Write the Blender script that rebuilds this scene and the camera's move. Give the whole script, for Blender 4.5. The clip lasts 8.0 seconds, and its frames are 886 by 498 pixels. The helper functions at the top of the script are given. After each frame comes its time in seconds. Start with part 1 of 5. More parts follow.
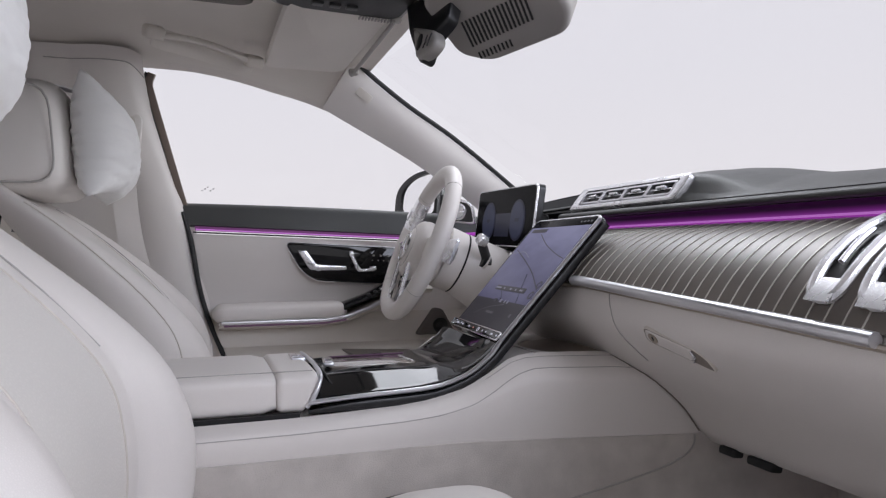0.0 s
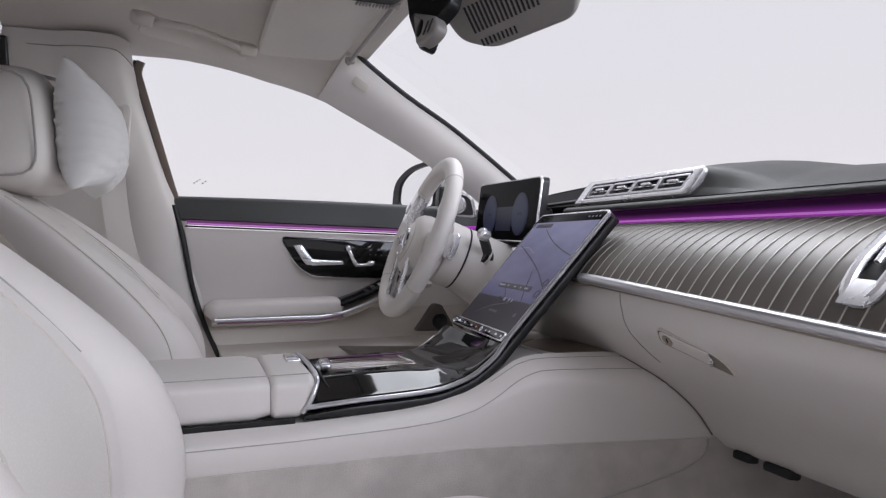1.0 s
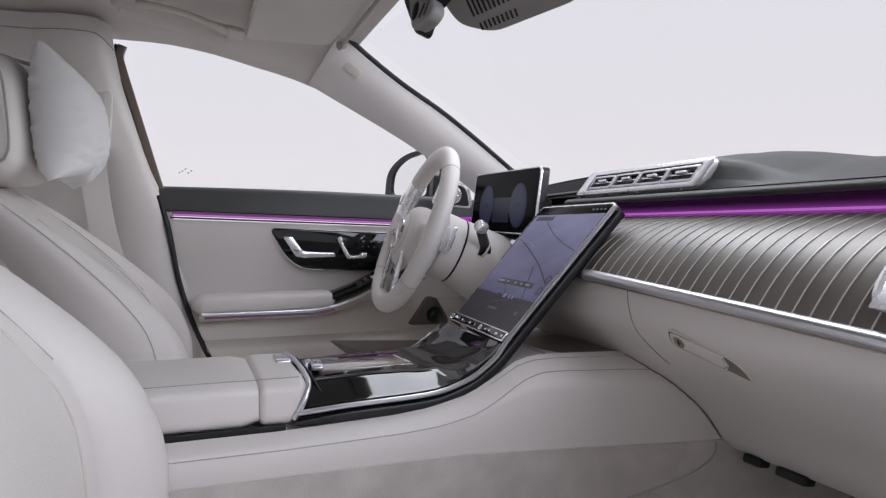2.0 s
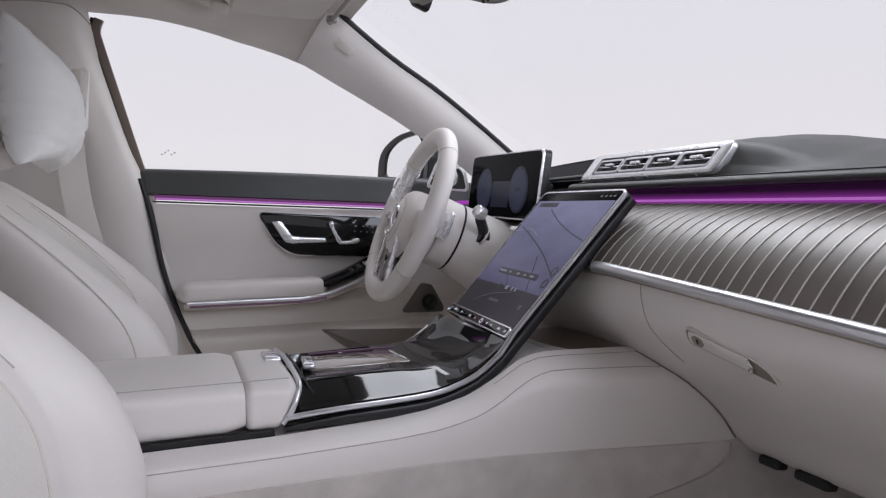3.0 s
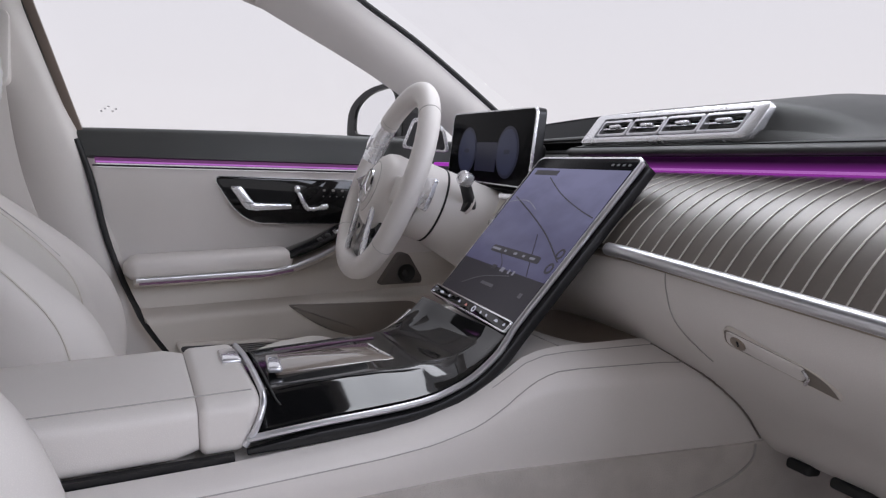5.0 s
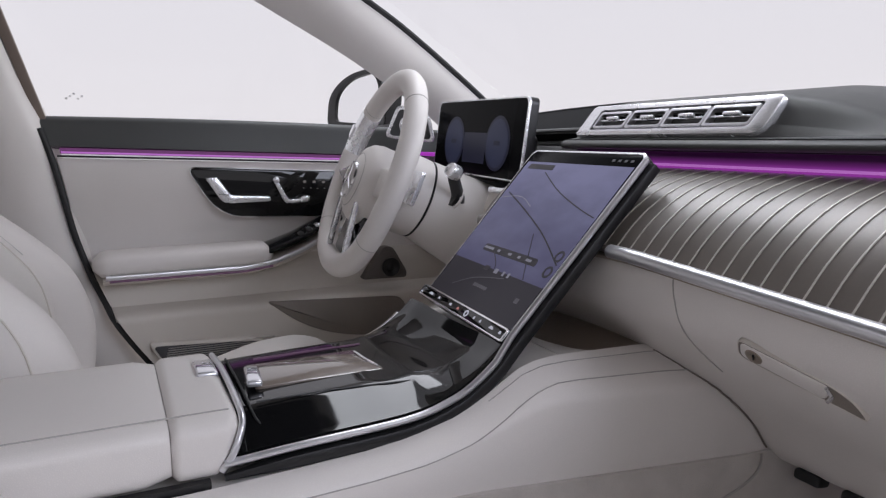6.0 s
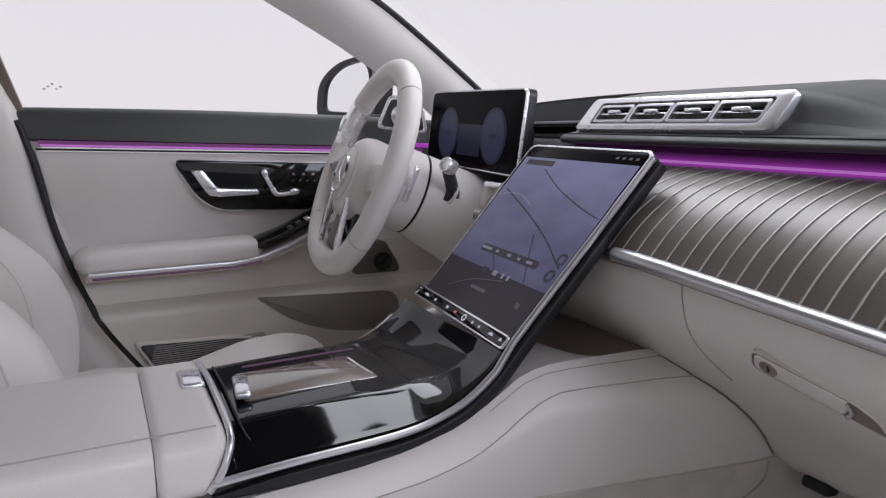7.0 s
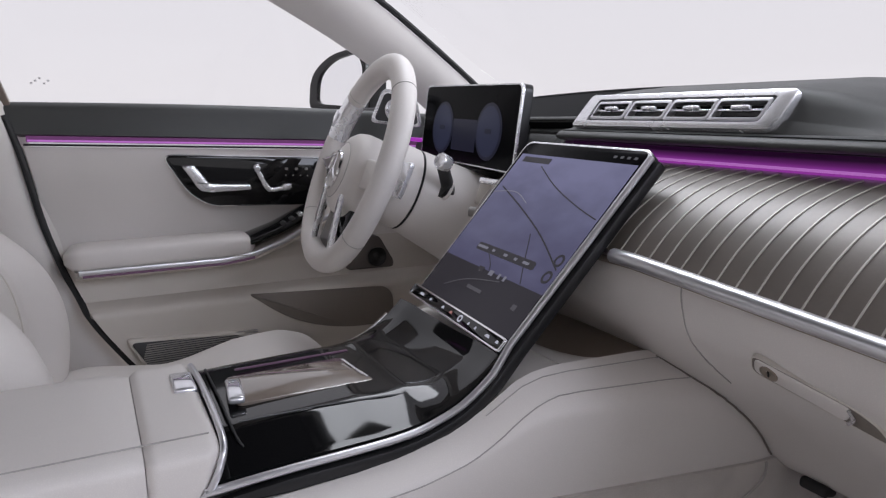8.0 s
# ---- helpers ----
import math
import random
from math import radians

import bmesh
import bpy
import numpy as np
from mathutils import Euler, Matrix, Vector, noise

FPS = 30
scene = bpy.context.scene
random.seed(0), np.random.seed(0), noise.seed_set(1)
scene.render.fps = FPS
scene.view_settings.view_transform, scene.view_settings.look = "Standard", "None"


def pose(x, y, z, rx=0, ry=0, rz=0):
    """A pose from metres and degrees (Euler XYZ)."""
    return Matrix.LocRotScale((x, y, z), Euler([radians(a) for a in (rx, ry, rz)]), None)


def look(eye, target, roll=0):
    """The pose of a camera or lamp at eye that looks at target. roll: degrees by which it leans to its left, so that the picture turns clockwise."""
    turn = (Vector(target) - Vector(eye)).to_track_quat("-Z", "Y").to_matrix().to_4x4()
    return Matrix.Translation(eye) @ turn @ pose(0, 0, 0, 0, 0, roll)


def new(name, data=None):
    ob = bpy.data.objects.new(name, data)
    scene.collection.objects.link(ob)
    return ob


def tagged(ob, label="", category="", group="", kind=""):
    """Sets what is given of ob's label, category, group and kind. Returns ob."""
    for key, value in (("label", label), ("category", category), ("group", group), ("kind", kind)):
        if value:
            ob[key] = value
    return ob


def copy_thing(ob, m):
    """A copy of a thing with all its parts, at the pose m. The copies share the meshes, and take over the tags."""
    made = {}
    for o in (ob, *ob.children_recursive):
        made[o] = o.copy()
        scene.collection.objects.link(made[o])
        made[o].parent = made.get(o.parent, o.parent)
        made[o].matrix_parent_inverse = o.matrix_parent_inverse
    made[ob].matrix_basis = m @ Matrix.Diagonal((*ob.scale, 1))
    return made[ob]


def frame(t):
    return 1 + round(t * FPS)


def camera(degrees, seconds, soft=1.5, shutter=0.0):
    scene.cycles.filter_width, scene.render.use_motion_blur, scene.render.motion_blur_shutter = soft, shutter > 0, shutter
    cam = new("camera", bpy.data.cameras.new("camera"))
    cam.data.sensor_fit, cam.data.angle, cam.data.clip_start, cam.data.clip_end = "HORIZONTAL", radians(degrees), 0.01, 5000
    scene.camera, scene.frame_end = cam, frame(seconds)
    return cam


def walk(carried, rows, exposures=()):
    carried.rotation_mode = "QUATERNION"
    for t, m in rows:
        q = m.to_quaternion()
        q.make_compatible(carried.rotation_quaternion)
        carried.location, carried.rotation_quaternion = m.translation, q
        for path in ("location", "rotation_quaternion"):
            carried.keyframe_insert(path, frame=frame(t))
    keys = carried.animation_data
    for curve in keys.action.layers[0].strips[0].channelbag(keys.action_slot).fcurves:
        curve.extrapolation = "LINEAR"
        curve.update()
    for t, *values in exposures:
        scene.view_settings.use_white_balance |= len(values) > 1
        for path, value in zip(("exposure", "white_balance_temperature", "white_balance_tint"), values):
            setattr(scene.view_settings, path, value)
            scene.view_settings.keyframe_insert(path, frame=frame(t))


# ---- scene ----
cam = camera(65.2, 8.0, soft=1.25)
METRES, EYE, TILT, LEAN, TURN = 0.40, 0.90, 0.0, 0.0, -19.5
ROWS = [
    (0.0, 0.0, 0.0, 0.0, -0.0, 0.0, 0.0),
    (0.5, -0.0085, 0.0512, 0.0073, -0.14, -0.33, -0.01),
    (1.0, -0.0218, 0.1133, 0.0176, -0.35, -0.72, -0.0),
    (2.5, -0.0548, 0.3004, 0.0591, -1.51, -2.6, 0.02),
    (3.0, -0.0676, 0.3822, 0.074, -1.87, -3.57, 0.02),
    (3.5, -0.0785, 0.4621, 0.0888, -2.31, -4.73, 0.09),
    (4.0, -0.0901, 0.5415, 0.1028, -2.94, -5.89, 0.11),
    (4.5, -0.1026, 0.6285, 0.1159, -3.72, -6.81, 0.11),
    (6.0, -0.1317, 0.8423, 0.1615, -6.31, -8.95, 0.07),
    (6.5, -0.1378, 0.8881, 0.1788, -6.77, -9.63, 0.1),
    (7.0, -0.1408, 0.9291, 0.1943, -7.19, -10.25, 0.12),
    (7.5, -0.1428, 0.9512, 0.2105, -7.46, -10.72, 0.13),
    (8.0, -0.1423, 0.9597, 0.2171, -7.74, -11.12, 0.13),
]
walk(cam, [(t, pose(0, -0.99, EYE, TILT, LEAN, TURN) @ pose(METRES * x, METRES * y, METRES * z, 90 + pitch, roll, yaw)) for t, x, y, z, yaw, pitch, roll in ROWS])

# ---- world and light ----
world = bpy.data.worlds.new("studio_light")
scene.world = world
world.use_nodes = True
wn, wl = world.node_tree.nodes, world.node_tree.links
wn.clear()
w_out = wn.new("ShaderNodeOutputWorld")
w_bg = wn.new("ShaderNodeBackground")
w_ramp = wn.new("ShaderNodeValToRGB")
w_sep = wn.new("ShaderNodeSeparateXYZ")
w_co = wn.new("ShaderNodeTexCoord")
w_map = wn.new("ShaderNodeMapRange")
w_map.inputs["From Min"].default_value, w_map.inputs["From Max"].default_value = -0.3, 1.0
w_ramp.color_ramp.elements[0].color = (0.685, 0.67, 0.70, 1)
w_ramp.color_ramp.elements[1].color = (0.70, 0.70, 0.775, 1)
mid = w_ramp.color_ramp.elements.new(0.25)
mid.color = (0.755, 0.733, 0.77, 1)
high = w_ramp.color_ramp.elements.new(0.42)
high.color = (0.725, 0.715, 0.77, 1)
wl.new(w_co.outputs["Generated"], w_sep.inputs[0])
wl.new(w_sep.outputs["Z"], w_map.inputs["Value"])
wl.new(w_map.outputs[0], w_ramp.inputs[0])
wl.new(w_ramp.outputs[0], w_bg.inputs["Color"])
wl.new(w_bg.outputs[0], w_out.inputs["Surface"])
w_bg.inputs["Strength"].default_value = 1.08


def area_lamp(name, eye, target, sx, sy, watts, colour):
    data = bpy.data.lights.new(name, "AREA")
    data.shape, data.size, data.size_y = "RECTANGLE", sx, sy
    data.energy, data.color = watts, colour
    ob = new(name, data)
    ob.matrix_world = look(eye, target)
    return tagged(ob, "large unseen studio lamp added to light the cabin", "studio light", kind="structure")


# Side and front lamps are unseen, added to brighten seats and pillars.
area_lamp("fill_side", (1.2, -2.4, 2.0), (-0.2, 0.3, 1.0), 1.6, 1.0, 31, (0.80, 0.845, 1.0))
area_lamp("fill_front", (3.2, -0.75, 1.65), (-0.1, 0.0, 0.95), 1.9, 1.2, 50, (0.91, 0.94, 1.0))
# Overhead softbox, inferred from the bright patch reflected in the black tray.
area_lamp("softbox_overhead", (0.98, 0.85, 2.45), (0.98, 0.45, 0.95), 0.65, 1.15, 16, (0.90, 0.93, 1.0))

# ---- materials ----
PI = math.pi


def material(name, base, rough, metal=0.0, vary=0.06, scale=6.0, grain=0.0, grain_scale=900.0, kind="noise", coat=0.0,
             second=None, rough_vary=0.05, spec=0.5, fuzz=0.0, coat_rough=0.03, soft_relief=0.0):
    """A principled surface: large soft stains, fine grain in colour and relief."""
    m = bpy.data.materials.new(name)
    m.use_nodes = True
    n, l = m.node_tree.nodes, m.node_tree.links
    b = n["Principled BSDF"]
    co = n.new("ShaderNodeTexCoord")
    big = n.new("ShaderNodeTexNoise")
    big.inputs["Scale"].default_value, big.inputs["Detail"].default_value = scale, 4
    l.new(co.outputs["Object"], big.inputs["Vector"])
    ramp = n.new("ShaderNodeValToRGB")
    dark = second or tuple(c * (1 - 2 * vary) for c in base)
    ramp.color_ramp.elements[0].position, ramp.color_ramp.elements[1].position = 0.3, 0.7
    ramp.color_ramp.elements[0].color, ramp.color_ramp.elements[1].color = (*dark, 1), (*base, 1)
    l.new(big.outputs["Fac"], ramp.inputs[0])
    colour = ramp.outputs[0]
    b.inputs["Metallic"].default_value = metal
    b.inputs["Specular IOR Level"].default_value = spec
    b.inputs["Coat Weight"].default_value = coat
    b.inputs["Coat Roughness"].default_value = coat_rough
    if fuzz:
        b.inputs["Sheen Weight"].default_value = fuzz
    rr = n.new("ShaderNodeMapRange")
    rr.inputs["To Min"].default_value, rr.inputs["To Max"].default_value = max(0.0, rough - rough_vary), rough + rough_vary
    l.new(big.outputs["Fac"], rr.inputs["Value"])
    l.new(rr.outputs[0], b.inputs["Roughness"])
    if grain:
        if kind == "pore":
            fine = n.new("ShaderNodeTexVoronoi")
            fine.feature = "DISTANCE_TO_EDGE"
        else:
            fine = n.new("ShaderNodeTexNoise")
            fine.inputs["Detail"].default_value = 3
        fine.inputs["Scale"].default_value = grain_scale
        l.new(co.outputs["Object"], fine.inputs["Vector"])
        height = fine.outputs["Distance"] if kind == "pore" else fine.outputs["Fac"]
        bump = n.new("ShaderNodeBump")
        bump.inputs["Strength"].default_value, bump.inputs["Distance"].default_value = grain, 0.001
        l.new(height, bump.inputs["Height"])
        l.new(bump.outputs[0], b.inputs["Normal"])
        if soft_relief:
            slow = n.new("ShaderNodeTexNoise")
            slow.inputs["Scale"].default_value, slow.inputs["Detail"].default_value = 14.0, 2
            l.new(co.outputs["Object"], slow.inputs["Vector"])
            swell = n.new("ShaderNodeBump")
            swell.inputs["Strength"].default_value, swell.inputs["Distance"].default_value = soft_relief, 0.01
            l.new(slow.outputs["Fac"], swell.inputs["Height"])
            l.new(swell.outputs[0], bump.inputs["Normal"])
        mix = n.new("ShaderNodeMix")
        mix.data_type, mix.blend_type = "RGBA", "MULTIPLY"
        mix.inputs["Factor"].default_value = 0.12
        l.new(colour, mix.inputs["A"])
        l.new(height, mix.inputs["B"])
        colour = mix.outputs["Result"]
    l.new(colour, b.inputs["Base Color"])
    return m


def glow(name, colour, strength):
    m = bpy.data.materials.new(name)
    m.use_nodes = True
    b = m.node_tree.nodes["Principled BSDF"]
    b.inputs["Base Color"].default_value = (*[c * 0.5 for c in colour], 1)
    b.inputs["Emission Color"].default_value = (*colour, 1)
    b.inputs["Emission Strength"].default_value = strength
    b.inputs["Roughness"].default_value = 0.3
    b.inputs["Specular IOR Level"].default_value = 0.12
    return m


def clear_glass(name, tint, gloss):
    m = bpy.data.materials.new(name)
    m.use_nodes = True
    n, l = m.node_tree.nodes, m.node_tree.links
    n.clear()
    out, mixer = n.new("ShaderNodeOutputMaterial"), n.new("ShaderNodeMixShader")
    tr, gl = n.new("ShaderNodeBsdfTransparent"), n.new("ShaderNodeBsdfGlossy")
    tr.inputs["Color"].default_value = (*tint, 1)
    gl.inputs["Roughness"].default_value = 0.02
    mixer.inputs[0].default_value = gloss
    l.new(tr.outputs[0], mixer.inputs[1])
    l.new(gl.outputs[0], mixer.inputs[2])
    l.new(mixer.outputs[0], out.inputs["Surface"])
    return m


LEATHER = material("white_leather", (0.808, 0.765, 0.732), 0.47, vary=0.03, scale=5, grain=0.14, grain_scale=600, kind="pore", soft_relief=0.12)
LEATHER_PERF = material("perforated_leather", (0.79, 0.756, 0.715), 0.52, vary=0.03, scale=5, grain=0.5, grain_scale=260, kind="pore")
TRIM = material("beige_trim", (0.71, 0.66, 0.60), 0.5, vary=0.04, scale=4, grain=0.15, grain_scale=800, kind="pore", soft_relief=0.10)
HEADLINER = material("headliner_fabric", (0.78, 0.735, 0.68), 0.9, vary=0.03, scale=8, grain=0.5, grain_scale=1500, fuzz=0.2)
PILLOW = material("pillow_cloth", (0.82, 0.81, 0.80), 0.85, vary=0.03, scale=14, grain=0.4, grain_scale=1200, fuzz=0.3)
CARPET = material("beige_carpet", (0.62, 0.575, 0.535), 0.95, vary=0.10, scale=25, grain=1.0, grain_scale=900, fuzz=0.4)
GRAPHITE = material("graphite_leather", (0.058, 0.060, 0.058), 0.46, vary=0.08, scale=6, grain=0.25, grain_scale=900, kind="pore")
BLACK = material("piano_black", (0.006, 0.006, 0.0065), 0.05, vary=0.05, scale=3, spec=0.4, rough_vary=0.02)
VENT_BLACK = material("vent_black", (0.010, 0.010, 0.011), 0.8, vary=0.1, scale=10, spec=0.15)
RUBBER = material("black_rubber", (0.015, 0.015, 0.016), 0.6, vary=0.1, scale=10, grain=0.2)
SATIN_BLACK = material("satin_black_plastic", (0.012, 0.012, 0.013), 0.32, vary=0.1, scale=8, grain=0.1)
CHROME = material("bright_chrome", (0.86, 0.86, 0.88), 0.14, metal=1.0, vary=0.02, scale=20)
SILVER = material("satin_silver", (0.88, 0.88, 0.90), 0.27, metal=0.75, vary=0.01, scale=30, rough_vary=0.02)
WOOD = material("grey_brown_wood", (0.20, 0.176, 0.155), 0.38, metal=0.20, second=(0.125, 0.108, 0.094), scale=9, grain=0.10, grain_scale=350, coat=0.5, spec=0.6, coat_rough=0.34)
INLAY = material("aluminium_inlay", (0.58, 0.55, 0.51), 0.45, metal=0.4, vary=0.04, scale=40)
STRIP = material("brushed_chrome_strip", (0.74, 0.74, 0.77), 0.30, metal=0.85, vary=0.03, scale=25)
BRONZE = material("bronze_edge", (0.19, 0.15, 0.125), 0.4, metal=0.3, vary=0.06, scale=12)
# Dark tone stands in for shade in the door pocket and finger recess.
BROWN = material("taupe_and_cavity_shade", (0.22, 0.19, 0.165), 0.55, vary=0.06, scale=9, grain=0.2)
STITCH = material("grey_seam", (0.43, 0.41, 0.39), 0.8, vary=0.05, scale=60)
DARK_GREY = material("dark_grey_plastic", (0.05, 0.05, 0.052), 0.45, vary=0.08, scale=12, grain=0.1)
GREY = material("warm_grey_plastic", (0.36, 0.34, 0.32), 0.45, vary=0.04, scale=12, grain=0.1)
STUDIO = material("studio_floor_paint", (0.66, 0.642, 0.65), 0.6, vary=0.03, scale=0.8, grain=0.05, grain_scale=60)
PURPLE = glow("purple_light", (0.33, 0.03, 0.40), 0.9)
PURPLE_DIM = glow("dim_purple_light", (0.20, 0.07, 0.20), 0.42)
PURPLE_FAINT = glow("faint_purple_light", (0.16, 0.09, 0.15), 0.3)


def fading_glow(name, low, high, strength):
    """A light band, brightest low; the unlit recess above is painted into its emission."""
    m = glow(name, low, strength)
    n, l = m.node_tree.nodes, m.node_tree.links
    co, sep, ramp = n.new("ShaderNodeTexCoord"), n.new("ShaderNodeSeparateXYZ"), n.new("ShaderNodeValToRGB")
    ramp.color_ramp.elements[0].color, ramp.color_ramp.elements[1].color = (*low, 1), (*high, 1)
    ramp.color_ramp.elements[1].position = 0.58
    ramp.color_ramp.elements.new(0.24).color = (*[c * 1.35 for c in low], 1)
    ramp.color_ramp.elements.new(0.40).color = (*[c * 0.50 for c in low], 1)
    n["Principled BSDF"].inputs["Base Color"].default_value = (0.03, 0.006, 0.035, 1)
    l.new(co.outputs["Generated"], sep.inputs[0])
    l.new(sep.outputs["Z"], ramp.inputs[0])
    l.new(ramp.outputs[0], n["Principled BSDF"].inputs["Emission Color"])
    return m


BAND = fading_glow("purple_light_band", (0.30, 0.045, 0.36), (0.012, 0.002, 0.014), 0.60)
ETCH = material("etched_glass_mark", (0.78, 0.76, 0.78), 0.7, vary=0.02, scale=50)
PURPLE_CORE = glow("violet_light_core", (0.50, 0.17, 0.58), 0.70)
GLASS = clear_glass("window_glass", (0.992, 0.99, 0.992), 0.012)
MIRROR = material("mirror_glass", (0.93, 0.93, 0.94), 0.01, metal=1.0, vary=0.0, rough_vary=0.005)
CRYSTAL = material("crystal_button", (0.80, 0.80, 0.84), 0.12, metal=0.6, vary=0.08, scale=60, coat=1.0)
SCREEN = material("display_glass", (0.004, 0.004, 0.005), 0.16, vary=0.05, scale=3, rough_vary=0.02, spec=0.10)
SCREEN.node_tree.nodes["Principled BSDF"].inputs["IOR"].default_value = 1.2
UI_PICTURE = glow("display_picture", (0.03, 0.03, 0.045), 1.0)
_n = UI_PICTURE.node_tree.nodes
_ramp = _n.new("ShaderNodeValToRGB")
_ramp.color_ramp.elements[0].color = (0.060, 0.058, 0.112, 1)
_ramp.color_ramp.elements[1].color = (0.135, 0.135, 0.240, 1)
for _p, _c in ((0.35, (0.080, 0.079, 0.145, 1)), (0.60, (0.095, 0.095, 0.170, 1))):
    _ramp.color_ramp.elements.new(_p).color = _c
_tc, _sx = _n.new("ShaderNodeTexCoord"), _n.new("ShaderNodeSeparateXYZ")
UI_PICTURE.node_tree.links.new(_tc.outputs["Generated"], _sx.inputs[0])
_cloud, _sum = _n.new("ShaderNodeTexNoise"), _n.new("ShaderNodeMath")
_cloud.inputs["Scale"].default_value, _cloud.inputs["Detail"].default_value = 4.5, 3
_sum.operation, _sum.inputs[1].default_value = "MULTIPLY_ADD", 0.9
_wide = _n.new("ShaderNodeMath")
_wide.operation, _wide.inputs[1].default_value = "SUBTRACT", 0.45
UI_PICTURE.node_tree.links.new(_tc.outputs["Generated"], _cloud.inputs["Vector"])
UI_PICTURE.node_tree.links.new(_sx.outputs["Z"], _wide.inputs[0])
UI_PICTURE.node_tree.links.new(_cloud.outputs["Fac"], _sum.inputs[0])
UI_PICTURE.node_tree.links.new(_wide.outputs[0], _sum.inputs[2])
UI_PICTURE.node_tree.links.new(_sum.outputs[0], _ramp.inputs[0])
for _b in [n for n in _n if n.bl_idname in ("ShaderNodeBsdfPrincipled", "ShaderNodeEmission")]:
    UI_PICTURE.node_tree.links.new(_ramp.outputs["Color"], _b.inputs["Emission Color" if _b.bl_idname == "ShaderNodeBsdfPrincipled" else "Color"])
# Brown reflected from the door is put into the tray cover's colour.
COVER = material("gloss_cover_reflected_brown", (0.19, 0.155, 0.13), 0.14, vary=0.06, scale=12, coat=1.0, spec=0.6)
BOWL = material("bronze_liner", (0.40, 0.345, 0.29), 0.34, metal=0.7, vary=0.06, scale=12)
UI_DARK = glow("display_dark", (0.03, 0.028, 0.034), 0.8)
DIAL = glow("display_dial", (0.026, 0.030, 0.062), 0.50)
DIAL_DIM = glow("display_dial_dim", (0.014, 0.015, 0.032), 0.45)
UI_GREY = glow("display_grey_marks", (0.17, 0.17, 0.21), 0.7)
UI_LINE = glow("display_faint_lines", (0.085, 0.082, 0.095), 0.6)
UI_LOWER = glow("display_lower_field", (0.022, 0.020, 0.026), 0.8)
UI_LIGHT = glow("display_light_marks", (0.42, 0.42, 0.5), 0.7)
UI_RED = glow("display_red_mark", (0.38, 0.17, 0.16), 0.6)

# ---- building helpers ----
PLACE = {}


def thing(name, x, y, z, label, category, group="", kind=""):
    ob = new(name)
    ob.empty_display_size = 0.05
    ob.location = (x, y, z)
    PLACE[ob.name] = Vector((x, y, z))
    return tagged(ob, label, category, group, kind)


def part(name, bm, mat, parent=None, label="", smooth=True, sharp=40.0):
    """Links a bmesh, whose points are in world metres, as one mesh object with its origin in its middle."""
    me = bpy.data.meshes.new(name)
    bm.normal_update()
    if len(bm.verts):
        lo = Vector([min(v.co[i] for v in bm.verts) for i in range(3)])
        hi = Vector([max(v.co[i] for v in bm.verts) for i in range(3)])
        mid_point = (lo + hi) / 2
    else:
        mid_point = Vector((0, 0, 0))
    bmesh.ops.translate(bm, verts=bm.verts, vec=-mid_point)
    if smooth:
        limit = radians(sharp)
        for f in bm.faces:
            f.smooth = True
        for e in bm.edges:
            if len(e.link_faces) == 2 and e.calc_face_angle(0.0) > limit:
                e.smooth = False
    bm.to_mesh(me)
    bm.free()
    me.materials.append(mat)
    ob = new(name, me)
    ob.location = mid_point
    PLACE[ob.name] = mid_point
    if parent is not None:
        ob.parent = parent
        ob.matrix_parent_inverse = Matrix.Translation(-PLACE[parent.name])
    if label:
        ob["label"] = label
    return ob


def curve_points(points, n):
    """A smooth run of n points through the given ones."""
    pts = [Vector(p) for p in points]
    out = []
    for i in range(n):
        s = i / (n - 1) * (len(pts) - 1)
        k = min(int(s), len(pts) - 2)
        f = s - k
        p0, p1, p2, p3 = pts[max(k - 1, 0)], pts[k], pts[k + 1], pts[min(k + 2, len(pts) - 1)]
        out.append(0.5 * ((2 * p1) + (p2 - p0) * f + (2 * p0 - 5 * p1 + 4 * p2 - p3) * f * f + (3 * p1 - p0 - 3 * p2 + p3) * f ** 3))
    return out


def smooth_of(points):
    """A function of one number: monotone steps between given (at, value) pairs, eased."""
    def value(a):
        if a <= points[0][0]:
            return points[0][1]
        for (a0, v0), (a1, v1) in zip(points, points[1:]):
            if a <= a1:
                return v0 + (v1 - v0) * (a - a0) / (a1 - a0)
        return points[-1][1]
    return value


def sheet(f, nu, nv, thick=0.0, closed_u=False, bm=None, caps=False, face=None):
    """A grid f(u, v); thick makes it a solid slab behind the side that looks along face."""
    bm = bm or bmesh.new()
    rows = [[bm.verts.new(f(i / (nu if closed_u else nu - 1), j / (nv - 1))) for i in range(nu)] for j in range(nv)]
    faces = []
    for j in range(nv - 1):
        for i in range(nu if closed_u else nu - 1):
            k = (i + 1) % nu
            faces.append(bm.faces.new((rows[j][i], rows[j][k], rows[j + 1][k], rows[j + 1][i])))
    if caps:
        faces.append(bm.faces.new(rows[0][::-1]))
        faces.append(bm.faces.new(rows[-1]))
    bmesh.ops.recalc_face_normals(bm, faces=bm.faces)
    if thick:
        bm.normal_update()
        toward = Vector(face)
        if sum(q.normal.dot(toward) * q.calc_area() for q in faces) < 0:
            bmesh.ops.reverse_faces(bm, faces=faces)
            bm.normal_update()
        twin = {w: bm.verts.new(w.co - w.normal * thick) for r in rows for w in r}
        rim_edges = [e for e in bm.edges if e.is_boundary]
        for q in faces:
            bm.faces.new([twin[w] for w in reversed(q.verts)])
        for e in rim_edges:
            a, b = e.verts
            bm.faces.new((a, b, twin[b], twin[a]))
        bmesh.ops.recalc_face_normals(bm, faces=bm.faces)
    return bm


